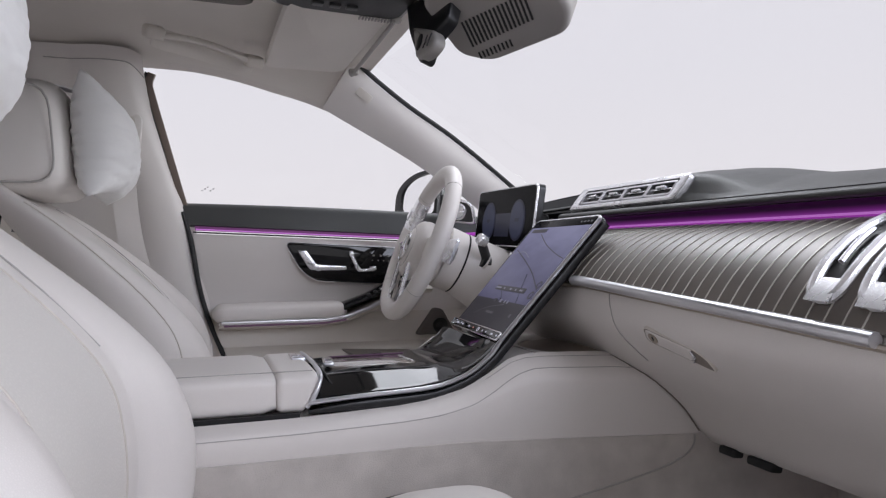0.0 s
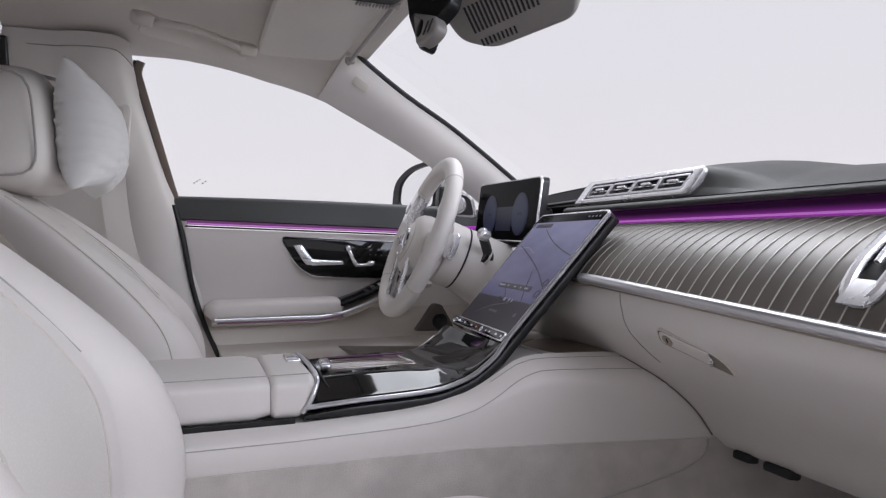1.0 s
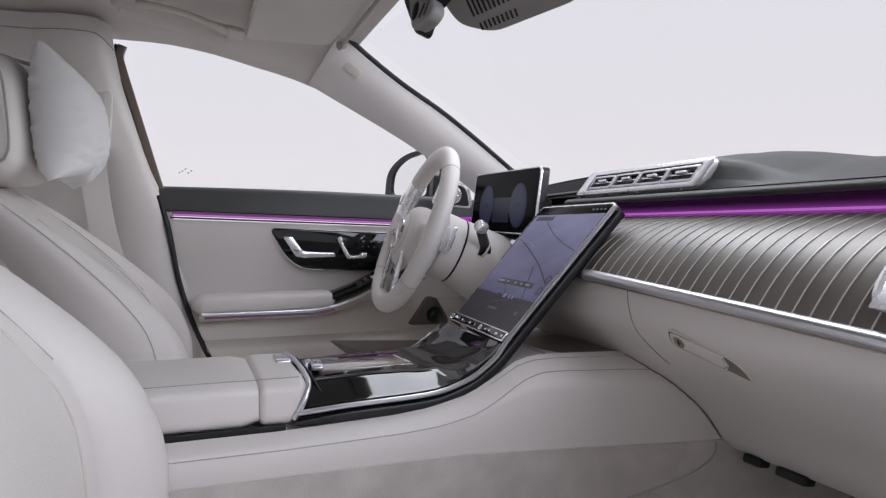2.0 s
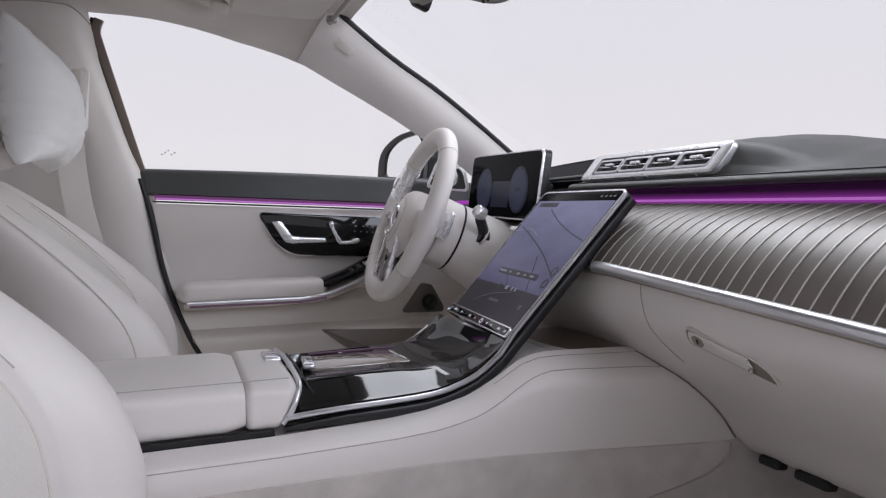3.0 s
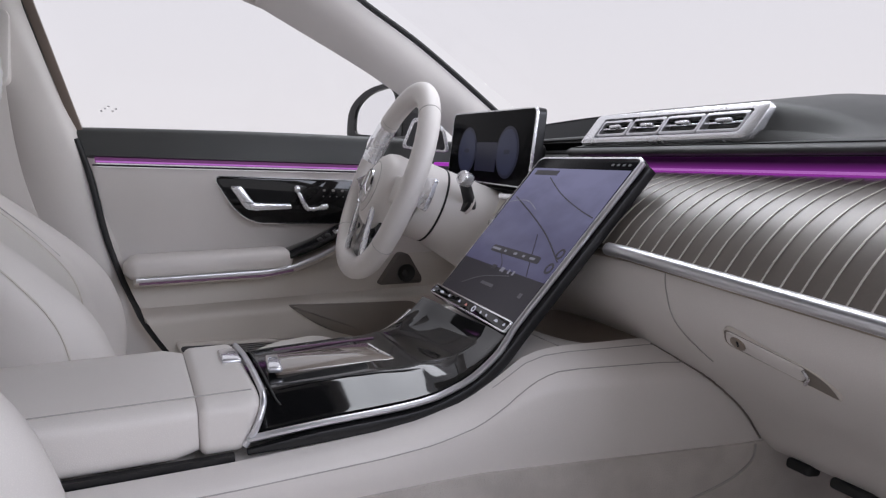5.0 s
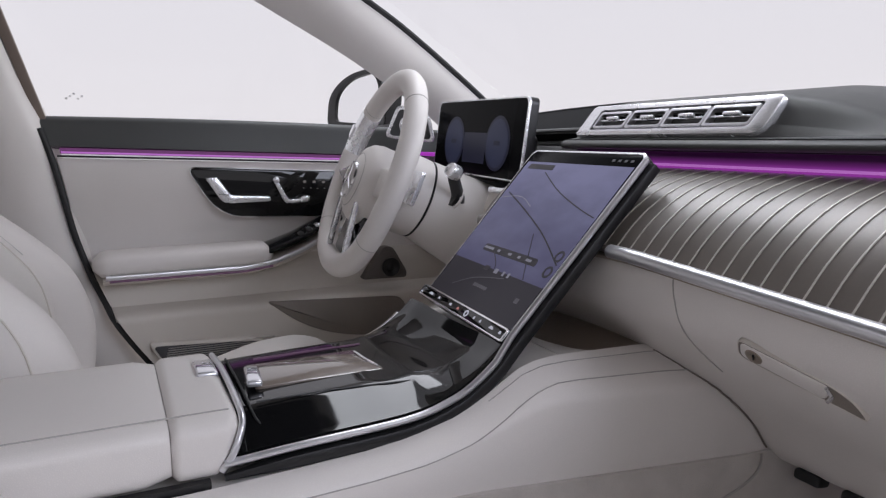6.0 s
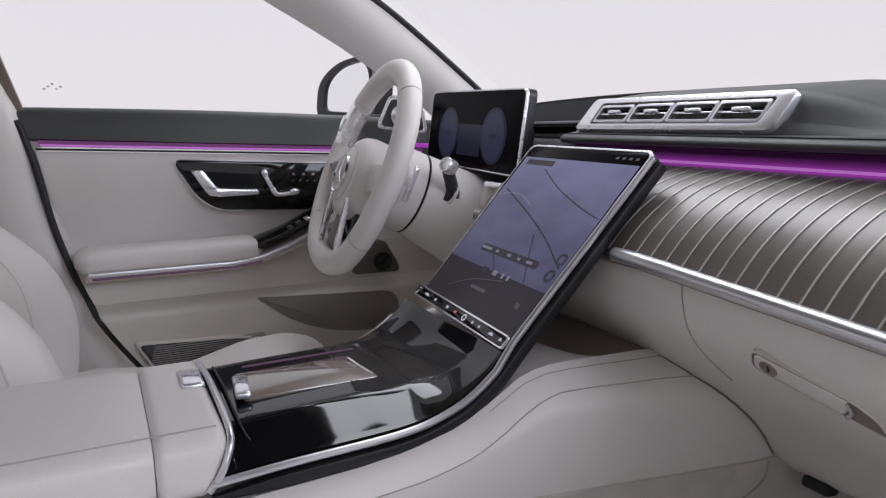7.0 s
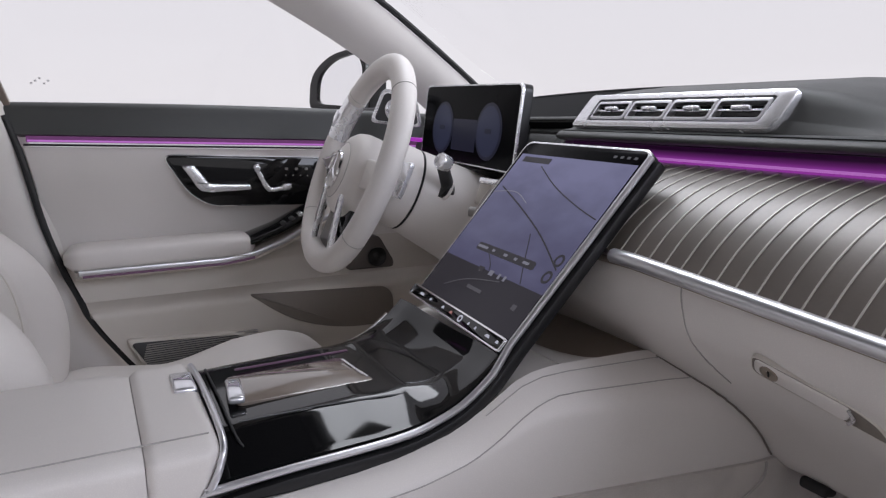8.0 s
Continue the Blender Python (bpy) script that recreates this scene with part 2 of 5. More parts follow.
def sweep(path, profile, up=(0, 0, 1), closed=False, bm=None, scale=None):
    """Carries a closed outline (sideways, upwards) along a path."""
    bm = bm or bmesh.new()
    path = [Vector(p) for p in path]
    n = len(path)
    rings = []
    for i, p in enumerate(path):
        a = path[(i - 1) % n] if closed or i else path[0]
        b = path[(i + 1) % n] if closed or i < n - 1 else path[-1]
        t = (b - a).normalized()
        side = t.cross(Vector(up))
        side = side.normalized() if side.length > 1e-6 else Vector((1, 0, 0))
        top = side.cross(t).normalized()
        k = scale(i / (n - 1)) if scale else 1.0
        rings.append([bm.verts.new(p + (side * x + top * y) * k) for x, y in profile])
    m = len(profile)
    for i in range(n if closed else n - 1):
        r0, r1 = rings[i], rings[(i + 1) % n]
        for j in range(m):
            bm.faces.new((r0[j], r0[(j + 1) % m], r1[(j + 1) % m], r1[j]))
    if not closed:
        bm.faces.new(rings[0][::-1])
        bm.faces.new(rings[-1])
    bmesh.ops.recalc_face_normals(bm, faces=bm.faces)
    return bm


def circle(rx, ry=None, n=12):
    return [(rx * math.cos(2 * PI * i / n), (ry or rx) * math.sin(2 * PI * i / n)) for i in range(n)]


def rounded(points, r, n=5):
    """An outline with its corners rounded."""
    out = []
    k = len(points)
    for i in range(k):
        p = Vector(points[i])
        a, b = Vector(points[i - 1]) - p, Vector(points[(i + 1) % k]) - p
        ra = min(r[i] if isinstance(r, (list, tuple)) else r, a.length * 0.49, b.length * 0.49)
        s, e = p + a.normalized() * ra, p + b.normalized() * ra
        for j in range(n + 1):
            f = j / n
            out.append(tuple((1 - f) ** 2 * s + 2 * f * (1 - f) * p + f * f * e))
    return out


def place(origin, right, up):
    """A frame of its own: right and up lie in the plane, the third axis stands out of it."""
    x = Vector(right).normalized()
    z = x.cross(Vector(up)).normalized()
    y = z.cross(x)
    m = Matrix((x, y, z)).transposed().to_4x4()
    return Matrix.Translation(origin) @ m


def plate(m, outline, depth, bevel=0.0, bm=None, hole=None, segs=2):
    """An outline in m's plane, thickened by depth backwards, with a rounded front edge. hole: an inner outline cut through."""
    bm = bm or bmesh.new()
    front = [bm.verts.new(m @ Vector((x, y, 0))) for x, y in outline]
    back = [bm.verts.new(m @ Vector((x, y, -depth))) for x, y in outline]
    n = len(outline)
    made = []
    for i in range(n):
        made.append(bm.faces.new((front[i], back[i], back[(i + 1) % n], front[(i + 1) % n])))
    if hole:
        hf = [bm.verts.new(m @ Vector((x, y, 0))) for x, y in hole]
        hb = [bm.verts.new(m @ Vector((x, y, -depth))) for x, y in hole]
        for i in range(n):
            k = (i + 1) % n
            bm.faces.new((hf[i], hf[k], hb[k], hb[i]))
            bm.faces.new((front[i], front[k], hf[k], hf[i]))
            bm.faces.new((back[i], hb[i], hb[k], back[k]))
    else:
        bm.faces.new(front)
        bm.faces.new(back[::-1])
    bmesh.ops.recalc_face_normals(bm, faces=bm.faces)
    if bevel:
        fs = set(front)
        edges = [e for e in bm.edges if e.verts[0] in fs and e.verts[1] in fs and any(f in made for f in e.link_faces)]
        bmesh.ops.bevel(bm, geom=edges, offset=bevel, segments=segs, affect="EDGES", profile=0.5)
    return bm


def block(m, sx, sy, sz, bevel=0.004, segs=3, bm=None):
    """A box of that size about m, with rounded edges."""
    bm = bm or bmesh.new()
    made = bmesh.ops.create_cube(bm, size=1.0, matrix=m @ Matrix.Diagonal((sx, sy, sz, 1)))
    if bevel:
        edges = list({e for v in made["verts"] for e in v.link_edges})
        bmesh.ops.bevel(bm, geom=edges, offset=bevel, segments=segs, affect="EDGES", profile=0.5)
    return bm


def at(x, y, z):
    return Matrix.Translation((x, y, z))


def lathe(m, profile, n=32):
    """A profile (radius, height) turned about m's third axis."""
    bm = bmesh.new()
    rings = [[bm.verts.new(m @ Vector((r * math.cos(2 * PI * i / n), r * math.sin(2 * PI * i / n), h))) for i in range(n)] for r, h in profile]
    for a, b in zip(rings, rings[1:]):
        for i in range(n):
            bm.faces.new((a[i], a[(i + 1) % n], b[(i + 1) % n], b[i]))
    bm.faces.new(rings[0][::-1])
    bm.faces.new(rings[-1])
    bmesh.ops.recalc_face_normals(bm, faces=bm.faces)
    return bm

# ---- large structure: studio floor and the shell of the cabin ----
MID = 0.02          # the car's middle plane
ground = part("ground", block(at(0, 0, -0.05), 400, 400, 0.1, 0), STUDIO, smooth=False)
tagged(ground, "pale grey seamless studio floor under the car", "floor", kind="structure")

floor = part("floor", block(at(0.25, MID, 0.29), 1.9, 1.52, 0.06, 0.01), CARPET)
tagged(floor, "beige carpeted cabin floor", "carpet", kind="structure")
# Unseen wall, added to hold back light from the open door side.
block_wall = part("wall_light_block", block(at(0, -2.6, 0.55), 9.0, 0.1, 1.1, 0.02), material("grey_block_wall", (0.22, 0.215, 0.22), 0.8, scale=1.5))
tagged(block_wall, "low plain grey wall added unseen behind the camera to block light", "wall", kind="structure")
# Out of view; its height is chosen to keep light off the footwell.
sill = part("trim", block(at(0.2, -0.76, 0.39), 1.8, 0.10, 0.24, 0.02), TRIM)
tagged(sill, "beige door sill trim beside the carpet, unseen, raised to block light", "sill", kind="structure")
firewall = part("wall_front", block(at(0.96, MID, 0.62), 0.04, 1.5, 0.66, 0.01), CARPET)
tagged(firewall, "carpeted bulkhead behind the dashboard", "bulkhead", kind="structure")
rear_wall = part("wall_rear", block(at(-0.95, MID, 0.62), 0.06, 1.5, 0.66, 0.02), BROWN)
tagged(rear_wall, "taupe rear bulkhead behind the seats", "bulkhead", kind="structure")


def rail_z(x):
    """Height of the roof rail along the car."""
    return 1.288 - 0.12 * max(0.0, x + 0.02) - 0.62 * max(0.0, x - 0.02) ** 2 - 0.10 * max(0.0, -0.1 - x) ** 2


def roof(u, v):
    """The headliner, from rail to rail, with a raised middle."""
    side = abs(u - 0.5) * 2
    x = -0.95 + (1.31 - 0.064 * side ** 6) * v
    y = MID + (u - 0.5) * 1.30
    top = 1.372 - 0.25 * max(0.0, x - 0.05) ** 2 * 1.6
    low = rail_z(x) + 0.012 + 0.014 * smooth_of([(0.16, 0.0), (0.29, 1.0)])(x)
    k = max(0.0, (side - 0.55) / 0.45)
    return (x, y, top + (low - top) * k ** (2.2 + 3.0 * smooth_of([(0.15, 0), (0.36, 1)])(x)))


# Unseen hinge post, added so that less side light reaches the footwell.
hinge_post = part("wall_hinge_post", block(at(0.82, -0.76, 0.66), 0.40, 0.08, 0.66, 0.02), TRIM)
tagged(hinge_post, "beige kick panel at the front of the open doorway, added unseen to block light", "kick panel", kind="structure")
ceiling = part("ceiling", sheet(roof, 41, 30, 0.03, face=(0, 0, -1)), HEADLINER)
tagged(ceiling, "pale grey fabric headliner", "headliner", kind="structure")

# ---- driver's door ----
door = thing("door_1", 0.3, 0.72, 0.40, "closed white leather car door with dark belt line and violet light strip", "car door", kind="structure")


REAR = smooth_of([(0.40, 0.24), (0.545, 0.131), (0.66, 0.058), (0.78, 0.015), (0.95, -0.014), (1.02, -0.04)])


def rear_edge(z):
    return sum(REAR(z + 0.012 * k) for k in range(-4, 5)) / 9


def belt_z(x):
    return 1.006 - 0.010 * max(0.0, x) - 0.035 * max(0.0, x - 0.1) ** 2


def strip_z(x):
    return 0.947 - 0.036 * (x + 0.01)


def door_sheet(y_of_z, z0, z1, front, nu=40, nv=16):
    def f(u, v):
        z = z0 + (z1 - z0) * v
        a = rear_edge(z)
        x = a + (front - a) * u
        return (x, y_of_z(z, x), z)
    return f


def upper_y(z, x):
    return 0.698 + 0.024 * smooth_of([(0.735, 0.8), (0.79, 1.0), (0.83, 0.75), (0.88, 0.2), (0.91, 0.0)])(z) - 0.03 * smooth_of([(0.50, 0), (0.78, 1)])(x)


def upper_panel(u, v):
    x0 = rear_edge(0.74 + 0.19 * v)
    x = x0 + (0.80 - x0) * u
    z = 0.735 + (strip_z(x) - 0.012 - 0.735) * v
    return (x, upper_y(z, x), z)


part("upper_panel", sheet(upper_panel, 40, 16, 0.02, face=(0, -1, 0)), LEATHER, door, "smooth white leather upper door panel")


def low_y(z, x):
    return smooth_of([(0.40, 0.665), (0.575, 0.642), (0.655, 0.632), (0.664, 0.638), (0.674, 0.664), (0.722, 0.676), (0.75, 0.69)])(z)


def lower_panel(u, v):
    z = 0.40 + 0.345 * v
    a = rear_edge(z)
    x = a + (0.80 - a) * u
    return (x, low_y(z, x), z)


part("lower_panel", sheet(lower_panel, 30, 60, 0.02, face=(0, -1, 0)), TRIM, door, "beige leather lower door panel")


def belt(u, v):
    """Dark padded top of the door, rolling over to the glass."""
    x = rear_edge(0.98) - 0.020 + (0.80 - rear_edge(0.98)) * u
    z1, z0 = belt_z(x), strip_z(x) + 0.008
    if v < 0.55:
        k = v / 0.55
        return (x, 0.692 + 0.006 * math.sin(k * PI * 0.5), z0 + (z1 - 0.014 - z0) * k)
    k = (v - 0.55) / 0.45 * PI / 2
    return (x, 0.698 + 0.016 * (1 - math.cos(k)) + 0.03 * max(0, k - 1.2), z1 - 0.014 + 0.014 * math.sin(k))


part("belt_pad", sheet(belt, 30, 18, 0.02, face=(0, -1, 0.5)), GRAPHITE, door, "graphite leather belt line pad")
path = [(x, 0.7, strip_z(x)) for x in np.linspace(-0.006, 0.80, 24)]
part("light_strip", sweep(path, [(-0.006, -0.0045), (0.006, -0.0045), (0.006, 0.0055), (-0.006, 0.0055)]), PURPLE_DIM, door, "violet glowing ambient light strip")
path = [(x, 0.692, strip_z(x) - 0.002) for x in np.linspace(-0.004, 0.80, 24)]
part("light_core", sweep(path, circle(0.0016, n=8)), PURPLE_CORE, door, "bright violet light line")
path = [(x, 0.692, strip_z(x) - 0.0085) for x in np.linspace(-0.010, 0.80, 24)]
part("strip_edge", sweep(path, circle(0.0018, n=8)), RUBBER, door, "thin black groove edge")

# armrest pad with a chrome line below that sweeps upwards in front
def arm_rise(x):
    return 0.055 * smooth_of([(0.28, 0), (0.33, 0.12), (0.38, 0.42), (0.43, 0.85), (0.50, 1.35)])(x)


def arm_pad(u, v):
    x = 0.030 + 0.305 * v
    e = min(1.0, (min(v, 1 - v) / 0.06)) ** 0.5
    a = 2 * PI * u
    hy, hz = 0.045 * (0.55 + 0.45 * e), 0.0225 * (0.35 + 0.65 * e)
    c, s = math.cos(a), math.sin(a)
    return (x, 0.665 + hy * abs(c) ** 0.7 * (1 if c > 0 else -1), 0.753 + 0.02 * (x - 0.18) * 0.3 + hz * abs(s) ** 0.6 * (1 if s > 0 else -1))


part("armrest_seam", sweep([(x, 0.621 + 0.6 * max(0.0, 0.06 - x), 0.7395 + 0.006 * (x - 0.18)) for x in np.linspace(0.042, 0.318, 30)], circle(0.0010, n=6)), STITCH, door, "stitched line under the armrest pad")
part("armrest_pad", sheet(arm_pad, 28, 26, closed_u=True, caps=True), LEATHER, door, "soft white leather armrest pad")


def arm_base(u, v):
    x = 0.045 + 0.50 * v
    z = 0.728 + arm_rise(x)
    a = 2 * PI * u
    return (x, 0.672 + 0.048 * math.cos(a), z + 0.012 * math.sin(a))


part("armrest_base", sheet(arm_base, 16, 30, closed_u=True, caps=True), TRIM, door, "beige armrest base")


def arm_black(u, v):
    x = 0.292 + 0.175 * v
    z = 0.742 + arm_rise(x) + 0.013 * min(1.0, v * 4 + 0.2)
    a = 2 * PI * u
    return (x, 0.668 + 0.042 * math.cos(a), z + 0.011 * math.sin(a))


blk = part("switch_panel", sheet(arm_black, 20, 24, closed_u=True, caps=True), BLACK, door, "piano black window switch panel")
for k in range(4):
    x = 0.388 + 0.016 * k
    part("window_switch", block(pose(x, 0.640, 0.762 + arm_rise(x), 0, -28, 0), 0.0095, 0.020, 0.008, 0.003), SILVER if k == 2 else DARK_GREY, blk, "small window switch")
path = [(x, 0.624 + 0.02 * max(0, x - 0.4) * 4, 0.734 + arm_rise(x)) for x in np.linspace(0.05, 0.50, 36)]
part("armrest_strip", sweep(path, circle(0.0040, 0.0048, 8)), STRIP, door, "thin chrome line under the armrest")
path = [(x, 0.624, 0.7275 + arm_rise(x)) for x in np.linspace(0.055, 0.33, 26)]
part("armrest_light", sweep(path, circle(0.0022, n=8)), PURPLE_FAINT, door, "faint violet light line under the armrest")

# black switch field with the door opener
FIELD = place((0, 0.6935, 0), (1, 0, 0), (0, 0, 1))
out = rounded([(0.194, 0.916), (0.505, 0.902), (0.505, 0.832), (0.448, 0.815), (0.272, 0.822), (0.236, 0.846)], [0.022, 0.008, 0.02, 0.03, 0.03, 0.03], 6)
field = part("handle_field", plate(FIELD, out, 0.034, 0.003), BLACK, door, "piano black door handle panel")
ring = [(x + (0.355 - x) * -0.012, y + (0.866 - y) * -0.035) for x, y in out]
part("field_edge", plate(place((0, 0.6945, 0), (1, 0, 0), (0, 0, 1)), ring, 0.008, 0.002, hole=out), CHROME, field, "thin chrome surround")


def hook(points, name, w, parent):
    bm = sweep(curve_points(points, 18), rounded([(-w / 2, -0.005), (w / 2, -0.005), (w / 2, 0.005), (-w / 2, 0.005)], 0.003, 3), up=(0, -1, 0))
    return part(name, bm, SILVER, parent, "satin silver lever")


opener = part("door_opener", plate(place((0, 0.682, 0), (1, 0, 0), (0, 0, 1)), rounded([(0.225, 0.896), (0.246, 0.897), (0.270, 0.8625), (0.343, 0.8585), (0.344, 0.8485), (0.268, 0.8475), (0.252, 0.852)], [0.004, 0.003, 0.006, 0.004, 0.004, 0.008, 0.008], 4), 0.010, 0.0025), SILVER, field, "satin silver door opener")
part("opener_seam", sweep([(0.247, 0.6765, 0.8655), (0.269, 0.6765, 0.8635)], circle(0.0006, n=6)), DARK_GREY, opener, "fine dark seam")
seat_sw = hook([(0.353, 0.684, 0.890), (0.361, 0.683, 0.872), (0.371, 0.683, 0.853), (0.378, 0.683, 0.8475), (0.392, 0.683, 0.8475), (0.414, 0.684, 0.8500)], "seat_switch", 0.0085, field)
part("switch_knob", block(pose(0.354, 0.679, 0.889, 0, 62, 0), 0.013, 0.012, 0.012, 0.004), SILVER, seat_sw)
part("switch_knob", block(pose(0.408, 0.679, 0.8515, 0, -6, 0), 0.018, 0.012, 0.012, 0.004), SILVER, seat_sw)
for k in range(3):
    part("memory_button", block(pose(0.412 + 0.019 * k, 0.692, 0.884 - 0.0008 * k), 0.0055, 0.004, 0.0045, 0.001), GREY, field)
for k in range(4):
    part("memory_light", block(pose(0.410 + 0.014 * k, 0.692, 0.872 - 0.0008 * k), 0.0025, 0.003, 0.002, 0.0006), GREY, field)

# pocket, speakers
# The pocket is no hollow: its shade is put into the plate's colour.
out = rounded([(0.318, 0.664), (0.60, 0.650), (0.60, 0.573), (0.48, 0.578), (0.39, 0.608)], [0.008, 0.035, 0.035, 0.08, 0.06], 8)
part("pocket_shade", plate(place((0, 0.6295, 0), (1, 0, 0), (0, 0, 1)), out, 0.014, 0.002), BROWN, door, "flat taupe plate coloured for the shade of the door pocket")
out = rounded([(0.115, 0.605), (0.30, 0.594), (0.375, 0.555), (0.30, 0.49), (0.18, 0.49)], [0.012, 0.03, 0.03, 0.03, 0.03], 6)
spk = part("speaker_grille", plate(place((0, 0.6330, 0), (1, 0, 0), (0, 0, 1)), out, 0.02, 0.002), DARK_GREY, door, "fine metal speaker grille")
ring = [(x + (0.25 - x) * -0.06, y + (0.55 - y) * -0.13) for x, y in out]
part("grille_edge", plate(place((0, 0.6290, 0), (1, 0, 0), (0, 0, 1)), ring, 0.016, 0.004, hole=out, segs=3), TRIM, spk, "pale speaker surround")
for k in range(26):
    z = 0.500 + 0.0039 * k
    part("grille_bar", block(at(0.235, 0.632, z), 0.20 - 0.002 * abs(k - 19), 0.004, 0.0013, 0), GREY, spk)
out = rounded([(0.505, 0.690), (0.60, 0.688), (0.602, 0.70), (0.572, 0.752), (0.552, 0.755)], 0.008, 5)
tw = part("tweeter_panel", plate(place((0, 0.628, 0), (1, 0, 0), (0, 0, 1)), out, 0.02, 0.003), material("speaker_cloth", (0.12, 0.105, 0.095), 0.7, grain=0.4, grain_scale=1500), door, "dark triangular mid speaker cover")
part("tweeter_ring", lathe(place((0.565, 0.626, 0.712), (1, 0, 0), (0, 0, 1)), [(0.019, -0.004), (0.019, 0.002), (0.014, 0.001), (0.008, -0.002), (0.003, 0.001)], 24), SATIN_BLACK, tw)

# window seals round the glass, and the glass
def window_top(x):
    return 1.325 - 0.02 * max(0.0, -0.02 - x) - 0.16 * max(0.0, x + 0.02) - 0.42 * max(0.0, x - 0.02) ** 2 * 1.0


def glass_y(z):
    return 0.715 - 0.30 * max(0.0, z - 1.0) * 0.72


def window_outline():
    pts = [(-0.034, 1.000), (-0.070, 1.13), (-0.099, 1.235), (-0.1045, 1.262), (-0.098, 1.284), (-0.080, 1.297)]
    pts += [(x, window_top(x)) for x in np.linspace(-0.06, 0.60, 16)]
    return pts


pane = bmesh.new()
vs = [pane.verts.new((x, glass_y(z), z)) for x, z in window_outline()] + [pane.verts.new((0.60, glass_y(0.98), 0.98)), pane.verts.new((-0.03, glass_y(0.98), 0.98))]
pane.faces.new(vs)
bmesh.ops.solidify(pane, geom=list(pane.faces), thickness=0.004)
glass = part("window_pane", pane, GLASS, door, "clear side window glass", smooth=False)
glass.visible_shadow = False
for k in range(5):
    part("etched_mark", block(pose(0.010 + 0.006 * k, glass_y(1.035) - 0.004, 1.035 + 0.004 * ((k * 7) % 3)), 0.0036, 0.0006, 0.003, 0), ETCH, glass, "small etched mark on the glass")
edge = [(x, glass_y(z) - 0.012, z) for x, z in window_outline()]
part("window_seal", sweep([(x - 0.007, y, z) for x, y, z in curve_points(edge[:5], 30)], circle(0.0032, n=8), up=(0, 1, 0)), RUBBER, door, "black window seal")
part("pillar_cover", sweep([(x + 0.004, y + 0.008, z) for x, y, z in curve_points(edge[:5], 30)], rounded([(-0.008, -0.010), (0.008, -0.010), (0.008, 0.010), (-0.008, 0.010)], 0.003, 2), up=(0, 1, 0)), BRONZE, door, "bronze brown window post edge")

# black door gap along the pillar
gap = [(rear_edge(z) - 0.006, low_y(z, 0) + (0.012 if z < 0.72 else 0.0) if z < 0.76 else 0.694, z) for z in np.linspace(0.40, 0.985, 30)]
part("door_seal", sweep(gap, circle(0.0055, n=8), up=(0, 1, 0)), RUBBER, door, "black rubber door seal")

# ---- pillars ----
def b_pillar(u, v):
    z = 0.33 + (0.990 - 0.006 * (1 - min(1.0, u / 0.10)) ** 2) * v
    lean_of = smooth_of([(0.33, 0.15), (0.545, 0.138), (0.66, 0.066), (0.78, 0.024), (0.95, -0.004), (1.003, -0.020), (1.264, -0.112), (1.31, -0.112)])
    lean = sum(lean_of(z + 0.012 * k) for k in range(-4, 5)) / 9
    yy = smooth_of([(0.33, 0.70), (0.90, 0.705), (1.05, 0.69), (1.20, 0.645), (1.31, 0.605)])(z)
    x = lean - 0.30 * u
    return (x, yy - 0.020 * math.sin(PI * min(1.0, u * 2.2)) + 0.02 * (1 - min(1, u * 12)), z)


pillar = part("wall_pillar", sheet(b_pillar, 26, 40, 0.03, face=(0, -1, 0)), LEATHER)
tagged(pillar, "white padded centre pillar trim beside the seat", "pillar trim", kind="structure")
pillar_seam = part("trim", sweep([Vector(b_pillar(u, 0.972 - 0.018 * (1 - min(1.0, u / 0.12)) ** 2)) + Vector((0, -0.0006, 0)) for u in np.linspace(0.0, 0.62, 30)], circle(0.0012, n=6)), STITCH)
tagged(pillar_seam, "thin shadow line of the pillar trim joint", "trim joint", kind="structure")
rear_side = part("wall_left_rear", block(at(-0.68, 0.72, 0.65), 0.72, 0.04, 0.70, 0.01), TRIM)
tagged(rear_side, "beige rear door trim behind the seat", "door trim", kind="structure")
rear_blind = part("window_2", block(pose(-0.345, 0.655, 1.14, 16, 0, 0), 0.03, 0.02, 0.34, 0.004), SATIN_BLACK)
tagged(rear_blind, "black rear side window post", "window post", kind="structure")


def a_pillar(u, v):
    """Front post: from the roof corner down to the dashboard."""
    lower = curve_points([(0.280, 0.664, 1.236), (0.325, 0.664, 1.212), (0.46, 0.662, 1.141), (0.533, 0.662, 1.099), (0.66, 0.668, 1.02), (0.74, 0.67, 0.95)], 30)
    upper = curve_points([(0.332, 0.574, 1.330), (0.378, 0.589, 1.298), (0.47, 0.60, 1.237), (0.59, 0.615, 1.17), (0.74, 0.63, 1.068), (0.86, 0.645, 0.98)], 30)
    s = v * 29
    k = min(int(s), 28)
    a = lower[k].lerp(lower[k + 1], s - k)
    b = upper[k].lerp(upper[k + 1], s - k)
    p = a.lerp(b, u)
    p.y -= 0.016 * math.sin(PI * u)
    return p


post = part("wall_front_post", sheet(a_pillar, 14, 40, 0.03, face=(-0.2, -1, 0)), LEATHER)
tagged(post, "white leather windscreen post trim", "pillar trim", kind="structure")
edge_up = [a_pillar(1.0, k / 30) + Vector((0.006, 0.0, 0.004)) for k in range(31)]
seal = part("trim", sweep(edge_up, circle(0.006, n=8)), RUBBER)
tagged(seal, "black rubber windscreen edge seal", "seal", kind="structure")
